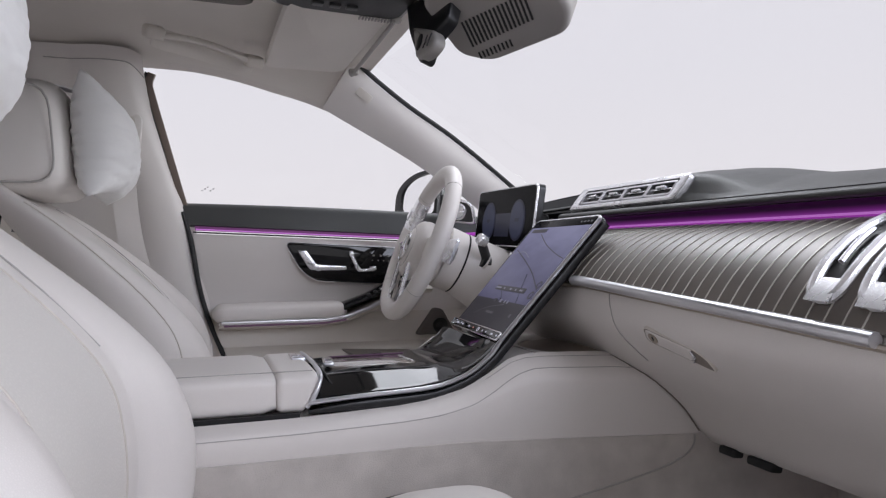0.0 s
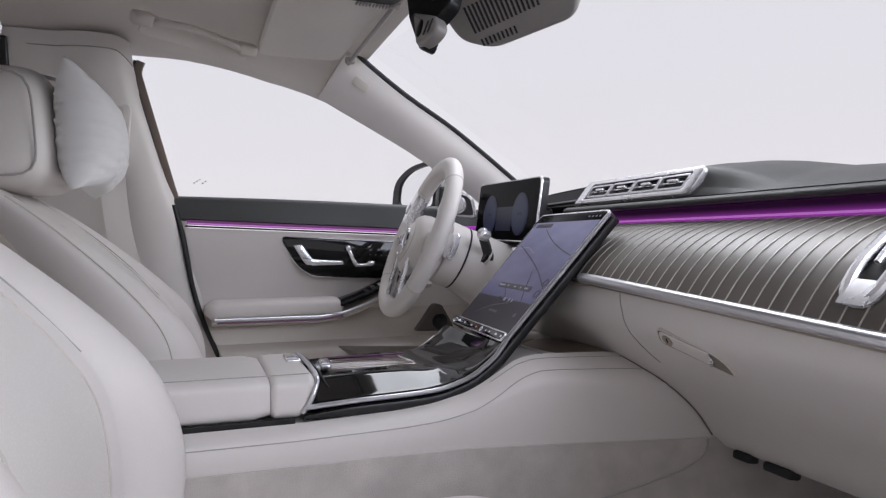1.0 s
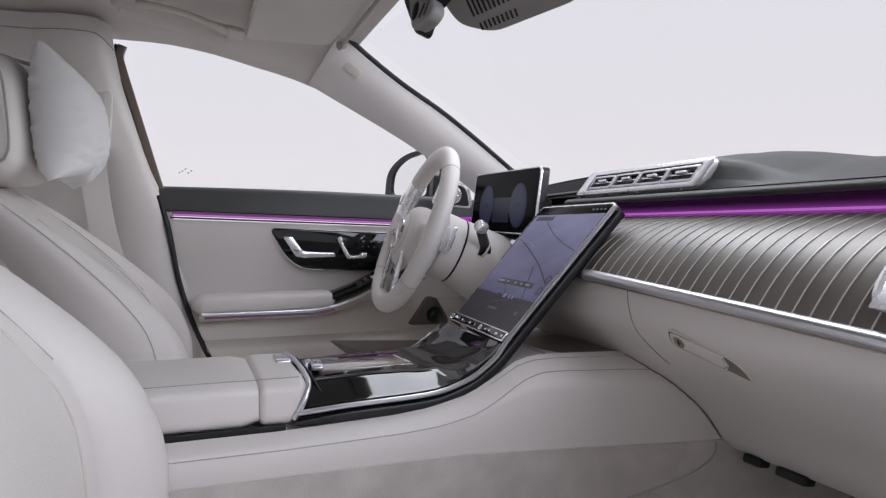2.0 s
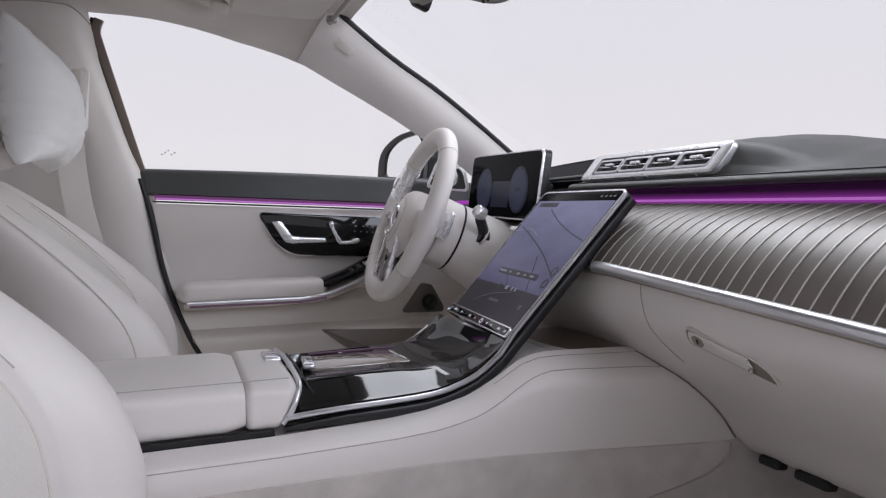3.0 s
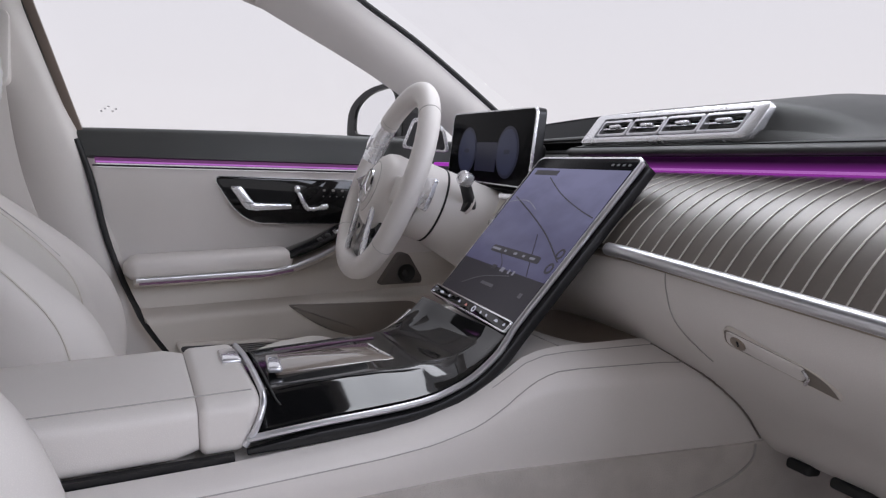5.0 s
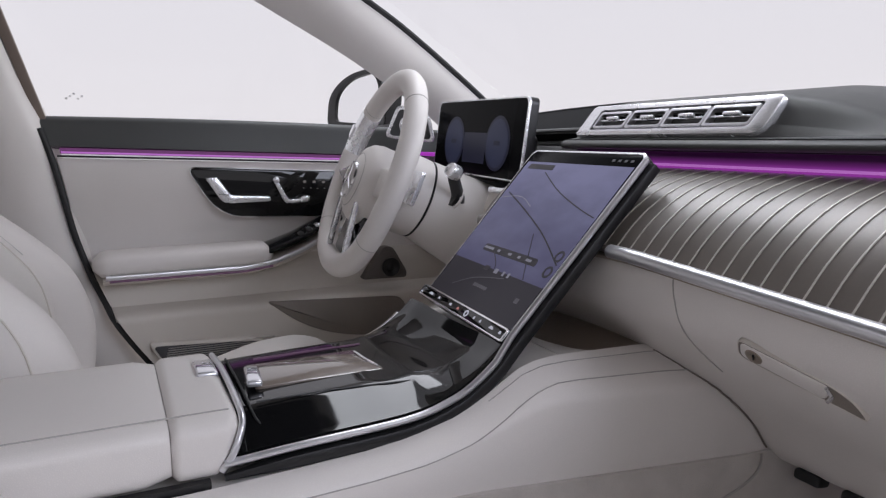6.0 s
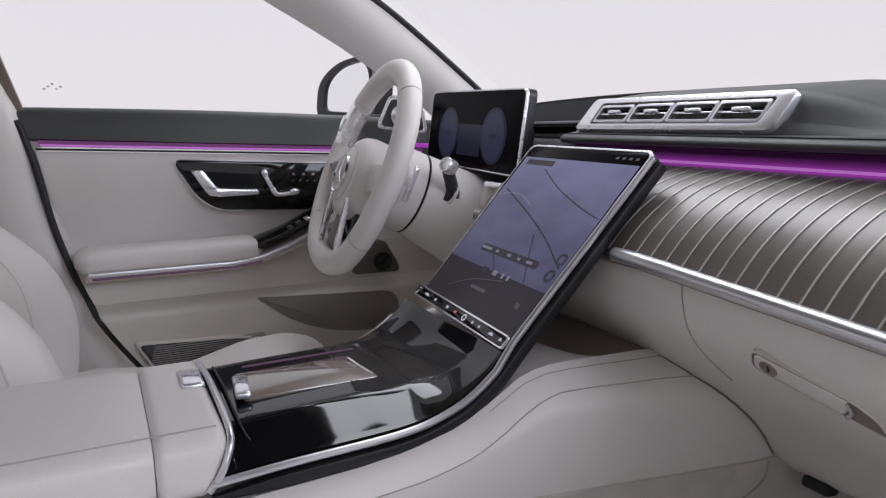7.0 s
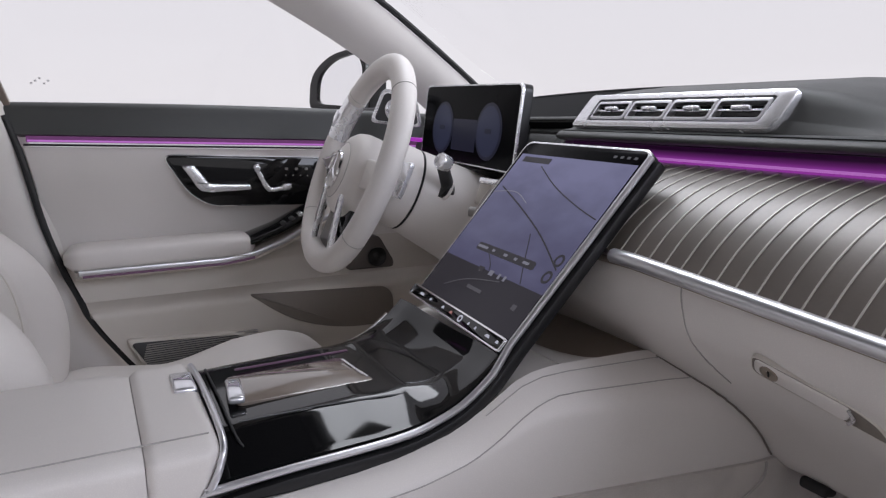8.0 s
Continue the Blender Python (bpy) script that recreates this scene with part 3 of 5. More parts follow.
badge = part("trim", plate(place(a_pillar(0.62, 0.22) + Vector((0, -0.004, 0)), (0.75, 0, -0.55), (0.3, -0.35, 0.8)),
             rounded([(-0.02, -0.010), (0.02, -0.010), (0.02, 0.010), (-0.02, 0.010)], 0.006), 0.002, 0.0006), TRIM)
tagged(badge, "small embossed airbag tab on the windscreen post", "airbag tab", kind="structure")
header = part("trim", sheet(lambda u, v: (0.378 - 0.055 * u + 0.012 * math.cos((v - 0.5) * PI), MID + (v - 0.5) * 1.18, 1.312 + 0.010 * u + 0.022 * math.cos((v - 0.5) * PI)), 6, 30, 0.02, face=(0, 0, -1)), HEADLINER)
tagged(header, "pale windscreen header trim along the headliner", "header trim", kind="structure")

# ---- opposite side: pillars and roof rail behind the camera's side ----
far_post = part("wall_front_post", sheet(lambda u, v: Vector((a_pillar(u, v).x, 2 * MID - a_pillar(u, v).y + 0.03, a_pillar(u, v).z)), 14, 30, 0.03, face=(0, 1, 0)), LEATHER)
tagged(far_post, "white leather windscreen post trim by the open door", "pillar trim", kind="structure")
far_pillar = part("wall_pillar", sheet(lambda u, v: (b_pillar(u, v)[0] - 0.20, 2 * MID - b_pillar(u, v)[1] - 0.03, b_pillar(u, v)[2]), 20, 30, 0.03, face=(0, 1, 0)), LEATHER)
tagged(far_pillar, "white padded centre pillar trim by the open door", "pillar trim", kind="structure")
windscreen = part("window_3", sheet(lambda u, v: Vector((0.395, 0, 1.33)).lerp(Vector((1.02, 0, 0.955)), v) + Vector((0.10 * math.sin(PI * u) * (0.4 + 0.6 * v), MID + (u - 0.5) * (1.16 + 0.2 * v), 0)), 20, 12, 0.004, face=(-1, 0, -1)), GLASS)
windscreen.visible_shadow = False
tagged(windscreen, "clear raked windscreen glass", "windscreen", kind="structure")

# ---- dashboard ----
dash = thing("dashboard", 0.7, MID, 0.62, "graphite and white leather dashboard with pinstriped wood panel", "dashboard")


def bend(y):
    """How far the dashboard steps forward behind the wheel."""
    return -0.085 * smooth_of([(0.135, 0), (0.175, 1)])(y)


DASH_Y = (-0.70, 0.655)


def across(u):
    return DASH_Y[0] + (DASH_Y[1] - DASH_Y[0]) * u


def swept(profile, y0, y1, n, thick, nu=60):
    pts = curve_points([(x, 0, z) for x, z in profile], n)

    def f(u, v):
        y = y0 + (y1 - y0) * u
        p = pts[min(n - 1, round(v * (n - 1)))]
        return (p.x - bend(y), y, p.z)
    return sheet(f, nu, n, thick, face=(-1, 0, 0.3))


def hump(y):
    return smooth_of([(-0.36, 0.0), (-0.30, 0.12), (-0.22, 0.75), (-0.17, 1.0), (0.085, 1.0), (0.15, 0.15), (0.5, 0.0)])(y)


def top_pad(u, v):
    y = across(u)
    pts = TOP
    p = pts[min(len(pts) - 1, round(v * (len(pts) - 1)))]
    k = smooth_of([(0.648, 0.0), (0.668, 1.75), (0.74, 1.2), (0.82, 1.1), (1.0, 0.5)])(p.x)
    return (p.x - bend(y) * smooth_of([(0.65, 1.0), (0.80, 0.0)])(p.x), y, p.z + 0.020 * k * hump(y) - 0.01 * k * max(0, abs(y - MID) - 0.35))


TOP = curve_points([(0.660, 0, 0.953), (0.628, 0, 0.953), (0.620, 0, 0.958), (0.628, 0, 0.964), (0.650, 0, 0.968), (0.668, 0, 0.974), (0.74, 0, 0.993), (0.82, 0, 0.998), (0.92, 0, 0.975), (1.02, 0, 0.93)], 61)
part("top_pad", sheet(top_pad, 120, 61, 0.012, face=(-0.5, 0, 1)), GRAPHITE, dash, "graphite leather dashboard top")
part("display_hood", sheet(lambda u, v: (0.700 + 0.075 * v + 0.020 * (1 - u) ** 3, 0.055 + 0.50 * u, 0.974 + (0.046 - 0.016 * u ** 2) * v - 0.010 * (1 - min(1.0, u * 14))), 40, 8, 0.02, face=(-1, 0, 0.5)), VENT_BLACK, dash, "matt black hood of the head-up display opening")
part("hood_edge", sweep([(0.775 + 0.020 * (1 - u) ** 3, 0.055 + 0.50 * u, 0.974 + 0.046 - 0.016 * u ** 2 - 0.010 * (1 - min(1.0, u * 14))) for u in np.linspace(0, 1, 30)], circle(0.0020, n=8)), RUBBER, dash, "soft edge of the hood")
part("pad_fold", sweep([(0.668 + 0.010 * math.sin(PI * k), 0.14 + 0.40 * k, 0.978 - 0.004 * k) for k in np.linspace(0, 1, 24)], circle(0.007, 0.004, 10)), GRAPHITE, dash, "leather fold along the dashboard top")
PANEL = curve_points([(0.638, 0, 0.933), (0.620, 0, 0.9305), (0.583, 0, 0.919), (0.553, 0, 0.902), (0.530, 0, 0.881), (0.513, 0, 0.858)], 24)


def on_panel(y, v, lift=0.0):
    """A point of the wood panel: its lower edge falls towards the door."""
    k = v * 22.999
    i = int(k)
    p = PANEL[i].lerp(PANEL[i + 1], k - i)
    t = PANEL[i + 1] - PANEL[i]
    n = Vector((t.z, 0, -t.x)).normalized()
    fall = 0.058 * max(0.0, -0.137 - y) * v ** 1.5
    return Vector((p.x, y, p.z - fall)) + n * lift


panel = part("wood_panel", sheet(lambda u, v: on_panel(-0.70 + 0.86 * u, v), 60, 24, 0.01, face=(-0.5, 0, 0.8)), WOOD, dash, "grey-brown open-pore wood trim panel")
part("light_strip", swept([(0.642, 0.955), (0.648, 0.950), (0.648, 0.942), (0.640, 0.932)], -0.70, 0.16, 10, 0.004), BAND, dash, "violet glowing ambient light band")
part("light_core", sweep([(0.640, y, 0.9365) for y in np.linspace(-0.70, 0.16, 60)], circle(0.0014, n=8)), PURPLE_CORE, dash, "bright violet light line")


def strip_pt(y):
    return (0.509, y, 0.855 - 0.062 * max(0.0, -0.137 - y))


part("chrome_strip", sweep([strip_pt(y) for y in np.linspace(-0.585, -0.115, 40)], circle(0.0080, 0.0070, 12)), STRIP, dash, "polished chrome strip under the wood panel")
part("shadow_gap", sweep([(x + 0.005, y, z - 0.0068) for x, y, z in map(strip_pt, np.linspace(-0.70, -0.075, 40))], circle(0.0036, n=8)), BOWL, dash, "dark gap under the chrome strip")
LOWER = [(0.540, 0.852), (0.522, 0.845), (0.520, 0.82), (0.530, 0.788), (0.576, 0.742), (0.64, 0.687), (0.680, 0.640), (0.70, 0.622)]
part("lower_panel", swept(LOWER, -0.70, 0.125, 40, 0.012), LEATHER, dash, "white leather lower dashboard with glovebox")
part("knee_panel", swept([(x + 0.02, z) for x, z in LOWER], 0.15, 0.64, 30, 0.012), TRIM, dash, "beige knee panel under the steering column")

# ---- centre console ----
console = thing("center_console", 0.25, MID, 0.32, "white leather centre console with piano black tray and chrome edge", "center console")
EDGE = curve_points([(0.118, 0, 0.702), (0.192, 0, 0.707), (0.292, 0, 0.7115), (0.336, 0, 0.721), (0.368, 0, 0.737), (0.407, 0, 0.771), (0.469, 0, 0.834), (0.572, 0, 0.938)], 50)
C0, C1 = -0.095, 0.135


def edge_at(s):
    k = s * (len(EDGE) - 1)
    i = min(int(k), len(EDGE) - 2)
    return EDGE[i].lerp(EDGE[i + 1], k - i)


TRAY_H = smooth_of([(-0.096, 0.0), (-0.048, 0.96), (-0.044, 1.0), (0.098, 1.0), (0.112, 0.8), (0.135, 0.0)])


def tray(u, v):
    """The black swoosh: a flat deck with a sloping flank, climbing into the display."""
    p = edge_at(v * 0.69)
    y = C0 + (C1 - C0) * u
    rise = smooth_of([(0.12, 0.0205), (0.28, 0.019), (0.34, 0.012), (0.40, 0.004), (0.6, 0.0)])(p.x)
    k = (TRAY_H(y - 0.003) + TRAY_H(y) + TRAY_H(y + 0.003)) / 3
    scoop = 0.016 * smooth_of([(0.325, 0.0), (0.36, 0.8), (0.385, 1.0), (0.42, 0.0)])(p.x) * max(0.0, 1 - (2 * u - 1.05) ** 2)
    return (p.x - 0.3 * rise * k * smooth_of([(0.29, 0.0), (0.36, 1.0)])(p.x) + 0.6 * scoop, y, p.z + 0.004 + rise * k - 0.8 * scoop)


part("black_tray", sheet(tray, 70, 60, 0.012, face=(0, 0, 1)), BLACK, console, "piano black console surface")
S_UP = Vector((0.6685, 0, 0.7437))
S_M = place((0.492, 0.0218, 0.8592), (-0.0769, -0.997, 0), S_UP)
low_rail = [p for p in EDGE if 0.126 < p.x < 0.392]
rail_r = [Vector((p.x, C0 - 0.004, p.z)) for p in low_rail] + [S_M @ Vector((0.1225, y, 0.0)) for y in np.linspace(-0.112, 0.114, 16)]
part("chrome_edge", sweep(rail_r, circle(0.0034, 0.0040, 10), up=(0, 1, 0)), STRIP, console, "polished chrome edge line")
rim_path = [Vector((p.x + 0.004 * smooth_of([(0.3, 0), (0.38, 1)])(p.x), C0 - 0.004, p.z - 0.0115 + 0.003 * smooth_of([(0.3, 0), (0.38, 1)])(p.x))) for p in low_rail] + [S_M @ Vector((0.1240, y, -0.0105)) for y in np.linspace(-0.112, 0.114, 16)]
part("black_edge", sweep(rim_path, rounded([(-0.006, -0.0062), (0.006, -0.0062), (0.006, 0.008), (-0.006, 0.008)], 0.003, 2), up=(0, 1, 0), scale=lambda s: min(1.0, 0.4 + 5 * s)), SATIN_BLACK, console, "black rim under the chrome edge")
part("chrome_edge", sweep([(p.x, C1 + 0.004, p.z) for p in EDGE[:32]], circle(0.003, n=8), up=(0, 1, 0)), CHROME, console, "polished chrome edge line")


def cons_top(x):
    return smooth_of([(-0.3, 0.684), (0.12, 0.687), (0.25, 0.6925), (0.295, 0.6975), (0.347, 0.710), (0.377, 0.726), (0.41, 0.746), (0.432, 0.752), (0.46, 0.753), (0.56, 0.750), (0.75, 0.732)])(x)


def side_panel(sign):
    def f(u, v):
        x = -0.30 + 1.02 * u
        top = cons_top(x)
        z = 0.640 - 0.018 * max(0, x - 0.3) + (top - (0.640 - 0.018 * max(0, x - 0.3))) * v
        y0 = -0.128 - 0.045 * smooth_of([(0.35, 0), (0.66, 1)])(x)
        k = max(0.0, (v - 0.72) / 0.28)
        y = y0 + (-0.105 - y0) * k ** 1.6 - 0.004 * math.sin(PI * v)
        return (x, MID + sign * (y - MID), z)
    return f


part("side_panel", sheet(side_panel(1), 60, 20, 0.02, face=(0, -1, 0)), LEATHER, console, "white leather console side")
part("side_panel", sheet(side_panel(-1), 60, 20, 0.02, face=(0, 1, 0)), LEATHER, console, "white leather console side")


def side_carpet(sign):
    def f(u, v):
        x = -0.30 + 1.235 * u
        z1 = 0.643 - 0.018 * max(0, x - 0.3)
        z = 0.31 + (z1 - 0.31) * v
        y0 = -0.133 - 0.045 * smooth_of([(0.35, 0), (0.66, 1)])(x)
        return (x, MID + sign * (y0 - 0.02 * (1 - v) ** 2 - MID), z)
    return f


part("side_carpet", sheet(side_carpet(1), 40, 14, 0.015, face=(0, -1, 0)), CARPET, console, "beige carpet on the console side")
part("side_carpet", sheet(side_carpet(-1), 40, 14, 0.015, face=(0, 1, 0)), CARPET, console, "beige carpet on the console side")


def seam_line(v_of, u0, u1, r=0.0006):
    pts = [Vector(side_panel(1)(u, v_of(u))) + Vector((0, -0.0004, 0.0002)) for u in np.linspace(u0, u1, 80)]
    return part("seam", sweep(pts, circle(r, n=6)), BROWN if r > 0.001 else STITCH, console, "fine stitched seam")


seam_line(lambda u: 0.70 + 0.15 * smooth_of([(0.60, 0.0), (0.64, 0.25), (0.68, 0.75), (0.72, 1.0)])(u), 0.02, 0.93)
seam_line(lambda u: 0.96, 0.66, 0.93, 0.0005)
seam_line(lambda u: 0.0, 0.02, 0.945, 0.0016)
part("carpet_seam", sweep([Vector(side_carpet(1)((x + 0.30) / 1.235, (z - 0.31) / 0.326)) + Vector((0, -0.0012, 0)) for x, z, _ in curve_points([(0.668, 0.635, 0), (0.664, 0.618, 0), (0.635, 0.598, 0), (0.58, 0.580, 0), (0.50, 0.560, 0), (0.40, 0.535, 0)], 30)], circle(0.0014, n=6)), STITCH, console, "curved edge of the carpet lining")
part("console_deck", sheet(lambda u, v: (-0.30 + 0.765 * v, MID + (u - 0.5) * 0.25, cons_top(-0.30 + 0.765 * v) - 0.004), 6, 50, 0.012, face=(0, 0, 1)), LEATHER, console, "white leather console deck")
# storage bowl behind the display
def bowl_rim(u, v):
    """The deck round the bowl: from an oval opening out to a rectangle."""
    a = 2 * PI * u
    c, s = math.cos(a), math.sin(a)
    inner_p = Vector((0.548 + 0.066 * c, -0.012 + 0.092 * s, 0))
    q = max(abs(c), abs(s))
    outer_p = Vector((0.575 + 0.112 * c / q, MID + 0.125 * s / q, 0))
    p = inner_p.lerp(outer_p, v)
    p.z = cons_top(p.x) - 0.003 - 0.004 * (1 - v) ** 3
    return p


part("console_deck", sheet(bowl_rim, 64, 8, 0.008, closed_u=True, face=(0, 0, 1)), LEATHER, console, "white leather deck round the storage bowl")
bowl = sheet(lambda u, v: (0.548 + 0.068 * (1 - v) * math.cos(2 * PI * u), -0.012 + 0.094 * (1 - v) * math.sin(2 * PI * u), 0.7435 + 0.006 * (1 - (1 - v) ** 2) + 0.06 * (0.068 * (1 - v) * math.cos(2 * PI * u))), 48, 14, closed_u=True)
bmesh.ops.remove_doubles(bowl, verts=bowl.verts, dist=0.0002)
part("bowl_rim", sweep(curve_points([(0.580, 0.062, 0.7600), (0.582, 0.030, 0.7590), (0.580, -0.005, 0.7562), (0.580, -0.044, 0.7495), (0.582, -0.075, 0.7430)], 20), circle(0.0022, n=8)), BOWL, console, "satin bronze line in the storage bowl")
part("bowl_lid", bowl, BOWL, console, "satin bronze lid of the storage bowl")

# ---- armrest ----
arm = thing("armrest", 0.0, MID, 0.69, "padded white leather centre armrest with split lid", "armrest")


def pad(x0, x1, lift=0.0, nose=0.0):
    def f(u, v):
        x = x0 + (x1 - x0) * v
        e = min(v, 1 - v) * (x1 - x0)
        k = 1 - 0.16 * max(0.0, 1 - e / 0.008) ** 2
        a = 2 * PI * (u + 0.125)
        c, s = math.cos(a), math.sin(a)
        sq = max(abs(c), abs(s))
        px, pz = (c / sq), (s / sq)
        rr = (abs(px) ** 7 + abs(pz) ** 7) ** (-1 / 7)
        drop = max(0.0, 1 - pz * rr) / 2
        return (x - nose * v * drop ** 1.4, 0.008 + 0.1055 * px * rr * (1 - (1 - k) * 0.3), 0.7145 + lift + 0.0265 * pz * rr * k)
    return sheet(f, 56, 20, closed_u=True, caps=True)


part("armrest_lid", pad(-0.28, 0.0935), LEATHER, arm, "white leather armrest lid")
front_pad = part("armrest_front", pad(0.0942, 0.148, nose=0.018), LEATHER, arm, "white leather armrest nose")
part("seam", sweep([(x, -0.0745, 0.7406) for x in np.linspace(-0.27, 0.142, 20)], circle(0.0007, n=6)), STITCH, arm, "fine stitched seam")
part("chrome_rim", sweep(curve_points([(0.131, -0.0985, 0.6975), (0.139, -0.099, 0.708), (0.146, -0.097, 0.722), (0.151, -0.085, 0.7355), (0.152, -0.03, 0.7405), (0.152, 0.04, 0.741), (0.150, 0.09, 0.7395)], 40), circle(0.0030, n=10), up=(1, 0, 0.2)), STRIP, arm, "thin chrome nose rim")
part("shadow_gap", sweep([(x, -0.0985, 0.6885 + 0.004 * max(0.0, x)) for x in np.linspace(-0.28, 0.122, 16)], [(-0.004, -0.0032), (0.004, -0.0032), (0.004, 0.0032), (-0.004, 0.0032)]), SATIN_BLACK, arm, "black gap under the armrest lid")
part("release_button", block(pose(0.137, 0.041, 0.7405, 0, 3, 0), 0.020, 0.046, 0.008, 0.003), CRYSTAL, arm, "faceted crystal release button")

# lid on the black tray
lid = part("tray_lid", plate(place((0.24, 0.025, 0.7336), (1, 0, 0), (0, 1, 0.0)), rounded([(-0.064, -0.037), (0.066, -0.039), (0.056, 0.036), (-0.062, 0.033)], 0.006), 0.003, 0.001), COVER, console, "glossy roll cover of the tray with reflected brown in its colour")
part("lid_edge", sweep(curve_points([(0.3020, -0.006, 0.7343), (0.2985, 0.012, 0.7346), (0.2950, 0.050, 0.7346)], 10), circle(0.0013, n=8)), SILVER, lid, "silver cover end")
part("lid_gap", sweep(curve_points([(0.164, 0.092, 0.7323), (0.164, 0.02, 0.7330), (0.163, -0.040, 0.7323), (0.166, -0.062, 0.7238), (0.172, -0.074, 0.7153)], 18), circle(0.0013, n=6)), RUBBER, console, "thin gap before the cover")
part("lid_button", block(pose(0.178, 0.012, 0.7363, 0, 2, -6), 0.015, 0.050, 0.007, 0.003), CRYSTAL, console, "faceted crystal cover button")
# Reflection of the door's violet strip, drawn as a glowing line; no lamp here.
part("tray_reflection", sweep([(x, 0.074 + 0.03 * (x - 0.2), 0.7338) for x in np.linspace(0.190, 0.310, 8)], circle(0.0012, n=6)), PURPLE_FAINT, console, "faint violet reflection in the tray, drawn as a glowing line")
part("tray_groove", sweep([(x, -0.047 - 0.09 * max(0.0, x - 0.24), 0.7323 - 0.02 * max(0.0, x - 0.27)) for x in np.linspace(0.170, 0.325, 14)], circle(0.0008, n=6)), SATIN_BLACK, console, "fine groove along the tray")

# ---- central display ----
disp = thing("central_display", 0.49, MID, 0.77, "large portrait touch display rising from the console, switched on", "touchscreen")
out = rounded([(-0.110, -0.124), (0.1215, -0.124), (0.1205, 0.123), (-0.122, 0.123)], [0.004, 0.004, 0.013, 0.013], 6)
body = part("body", plate(S_M, out, 0.011, 0.003), SATIN_BLACK, disp, "black display housing")
inner = [(x * (0.972 if x < 0 else 0.985), y * 0.976) for x, y in out]
part("bezel", plate(S_M @ at(0, 0, 0.0012), out, 0.004, 0.001, hole=inner), SILVER, disp, "thin silver display frame")
glass_front = part("screen", plate(S_M @ at(0, 0, 0.0016), inner, 0.003, 0.0006), SCREEN, disp, "dark glossy display glass")
S_UI = S_M @ at(0, 0, 0.0020)


def ui(name, x0, y0, x1, y1, mat, lift=0.0, label="", slant=0.0):
    pts = [(x0, y0), (x1, y0), (x1 + slant, y1), (x0 + slant, y1)]
    return part(name, plate(S_UI @ at(0, 0, lift), pts, 0.0003), mat, disp, label, smooth=False)


ui("picture", -0.108, -0.056, 0.1185, 0.102, UI_PICTURE, 0, "muted blue map picture", slant=-0.003)
ui("lower_field", -0.105, -0.108, 0.1185, -0.056, UI_LOWER, 0, "dark lower field of the display", slant=-0.001)
bar = rounded([(-0.052, -0.0375), (0.078, -0.0375), (0.076, -0.0275), (-0.052, -0.0275)], 0.004, 4)
menu = part("menu_bar", plate(S_UI @ at(0, 0, 0.0005), bar, 0.0003), UI_DARK, disp, "dark rounded menu bar", smooth=False)
for x, w in ((-0.038, 0.012), (-0.012, 0.003), (0.016, 0.004), (0.038, 0.003), (0.060, 0.006)):
    part("menu_mark", plate(S_UI @ at(x, -0.0325, 0.0009), rounded([(-w, -0.0016), (w, -0.0016), (w, 0.0016), (-w, 0.0016)], 0.0008, 2), 0.0002), UI_GREY, menu, "small pale icon bar", smooth=False)
for x, w, m in ((-0.010, 0.006, UI_DARK), (0.014, 0.0045, UI_GREY), (0.032, 0.0022, UI_GREY), (0.044, 0.0022, UI_GREY)):
    ui("menu_mark", x - w, -0.060, x + w, -0.054, m, 0.0005, "small icon bar")
ui("title_mark", -0.012, -0.083, 0.022, -0.079, UI_LINE, 0.0005, "faint title bar")
ui("title_mark", 0.088, -0.082, 0.096, -0.076, UI_LINE, 0.0005, "faint square mark")
ui("status_bar", -0.098, 0.090, -0.036, 0.098, UI_DARK, 0.0005, "dark status bar")
for k in range(4):
    ui("status_mark", 0.070 + 0.011 * k, 0.108, 0.075 + 0.011 * k, 0.111, UI_LINE, 0.0005, "faint status mark")


def map_line(points, w, mat):
    """A road line drawn flat on the map."""
    pts = [S_UI @ Vector((x, y, 0.0004)) for x, y, _ in curve_points([(x, y, 0) for x, y in points], 14)]
    return part("map_line", sweep(pts, [(-w, -0.0002), (w, -0.0002), (w, 0.0002), (-w, 0.0002)], up=S_UI.to_3x3() @ Vector((0, 0, 1))), mat, disp, "thin map line")


map_line([(-0.097, 0.050), (-0.020, 0.026), (0.050, 0.001), (0.112, -0.028)], 0.0009, UI_DARK)
map_line([(-0.047, 0.086), (0.010, 0.062), (0.070, 0.044), (0.113, 0.034)], 0.0007, UI_DARK)
map_line([(-0.110, 0.040), (-0.060, 0.046), (-0.020, 0.034)], 0.0006, UI_GREY)
map_line([(-0.030, -0.030), (0.000, -0.048), (0.006, -0.055)], 0.0005, UI_DARK)
map_line([(0.030, 0.000), (0.062, -0.040), (0.075, -0.055)], 0.0005, UI_DARK)
map_line([(-0.060, -0.092), (-0.020, -0.074), (0.040, -0.062)], 0.0005, UI_LINE)
for x, y in ((0.106, -0.018), (0.106, -0.038)):
    mo = circle(0.0075, 0.0075, 16)
    part("map_mark", plate(S_UI @ at(x, y, 0.0005), mo, 0.0003, hole=[(a * 0.6, b * 0.6) for a, b in mo]), UI_DARK, disp, "small dark map button ring", smooth=False)
ko = rounded([(-0.117, -0.0078), (0.121, -0.0078), (0.121, 0.0078), (-0.117, 0.0078)], 0.004)
keys = part("key_bar", plate(S_M @ at(0, -0.1165, 0.005), ko, 0.010, 0.002), BLACK, disp, "black touch key bar")
part("key_frame", plate(S_M @ at(0, -0.1165, 0.0058), ko, 0.002, 0.0004, hole=[(x * 0.984, y * 0.74) for x, y in ko]), CHROME, keys, "thin chrome key bar frame")
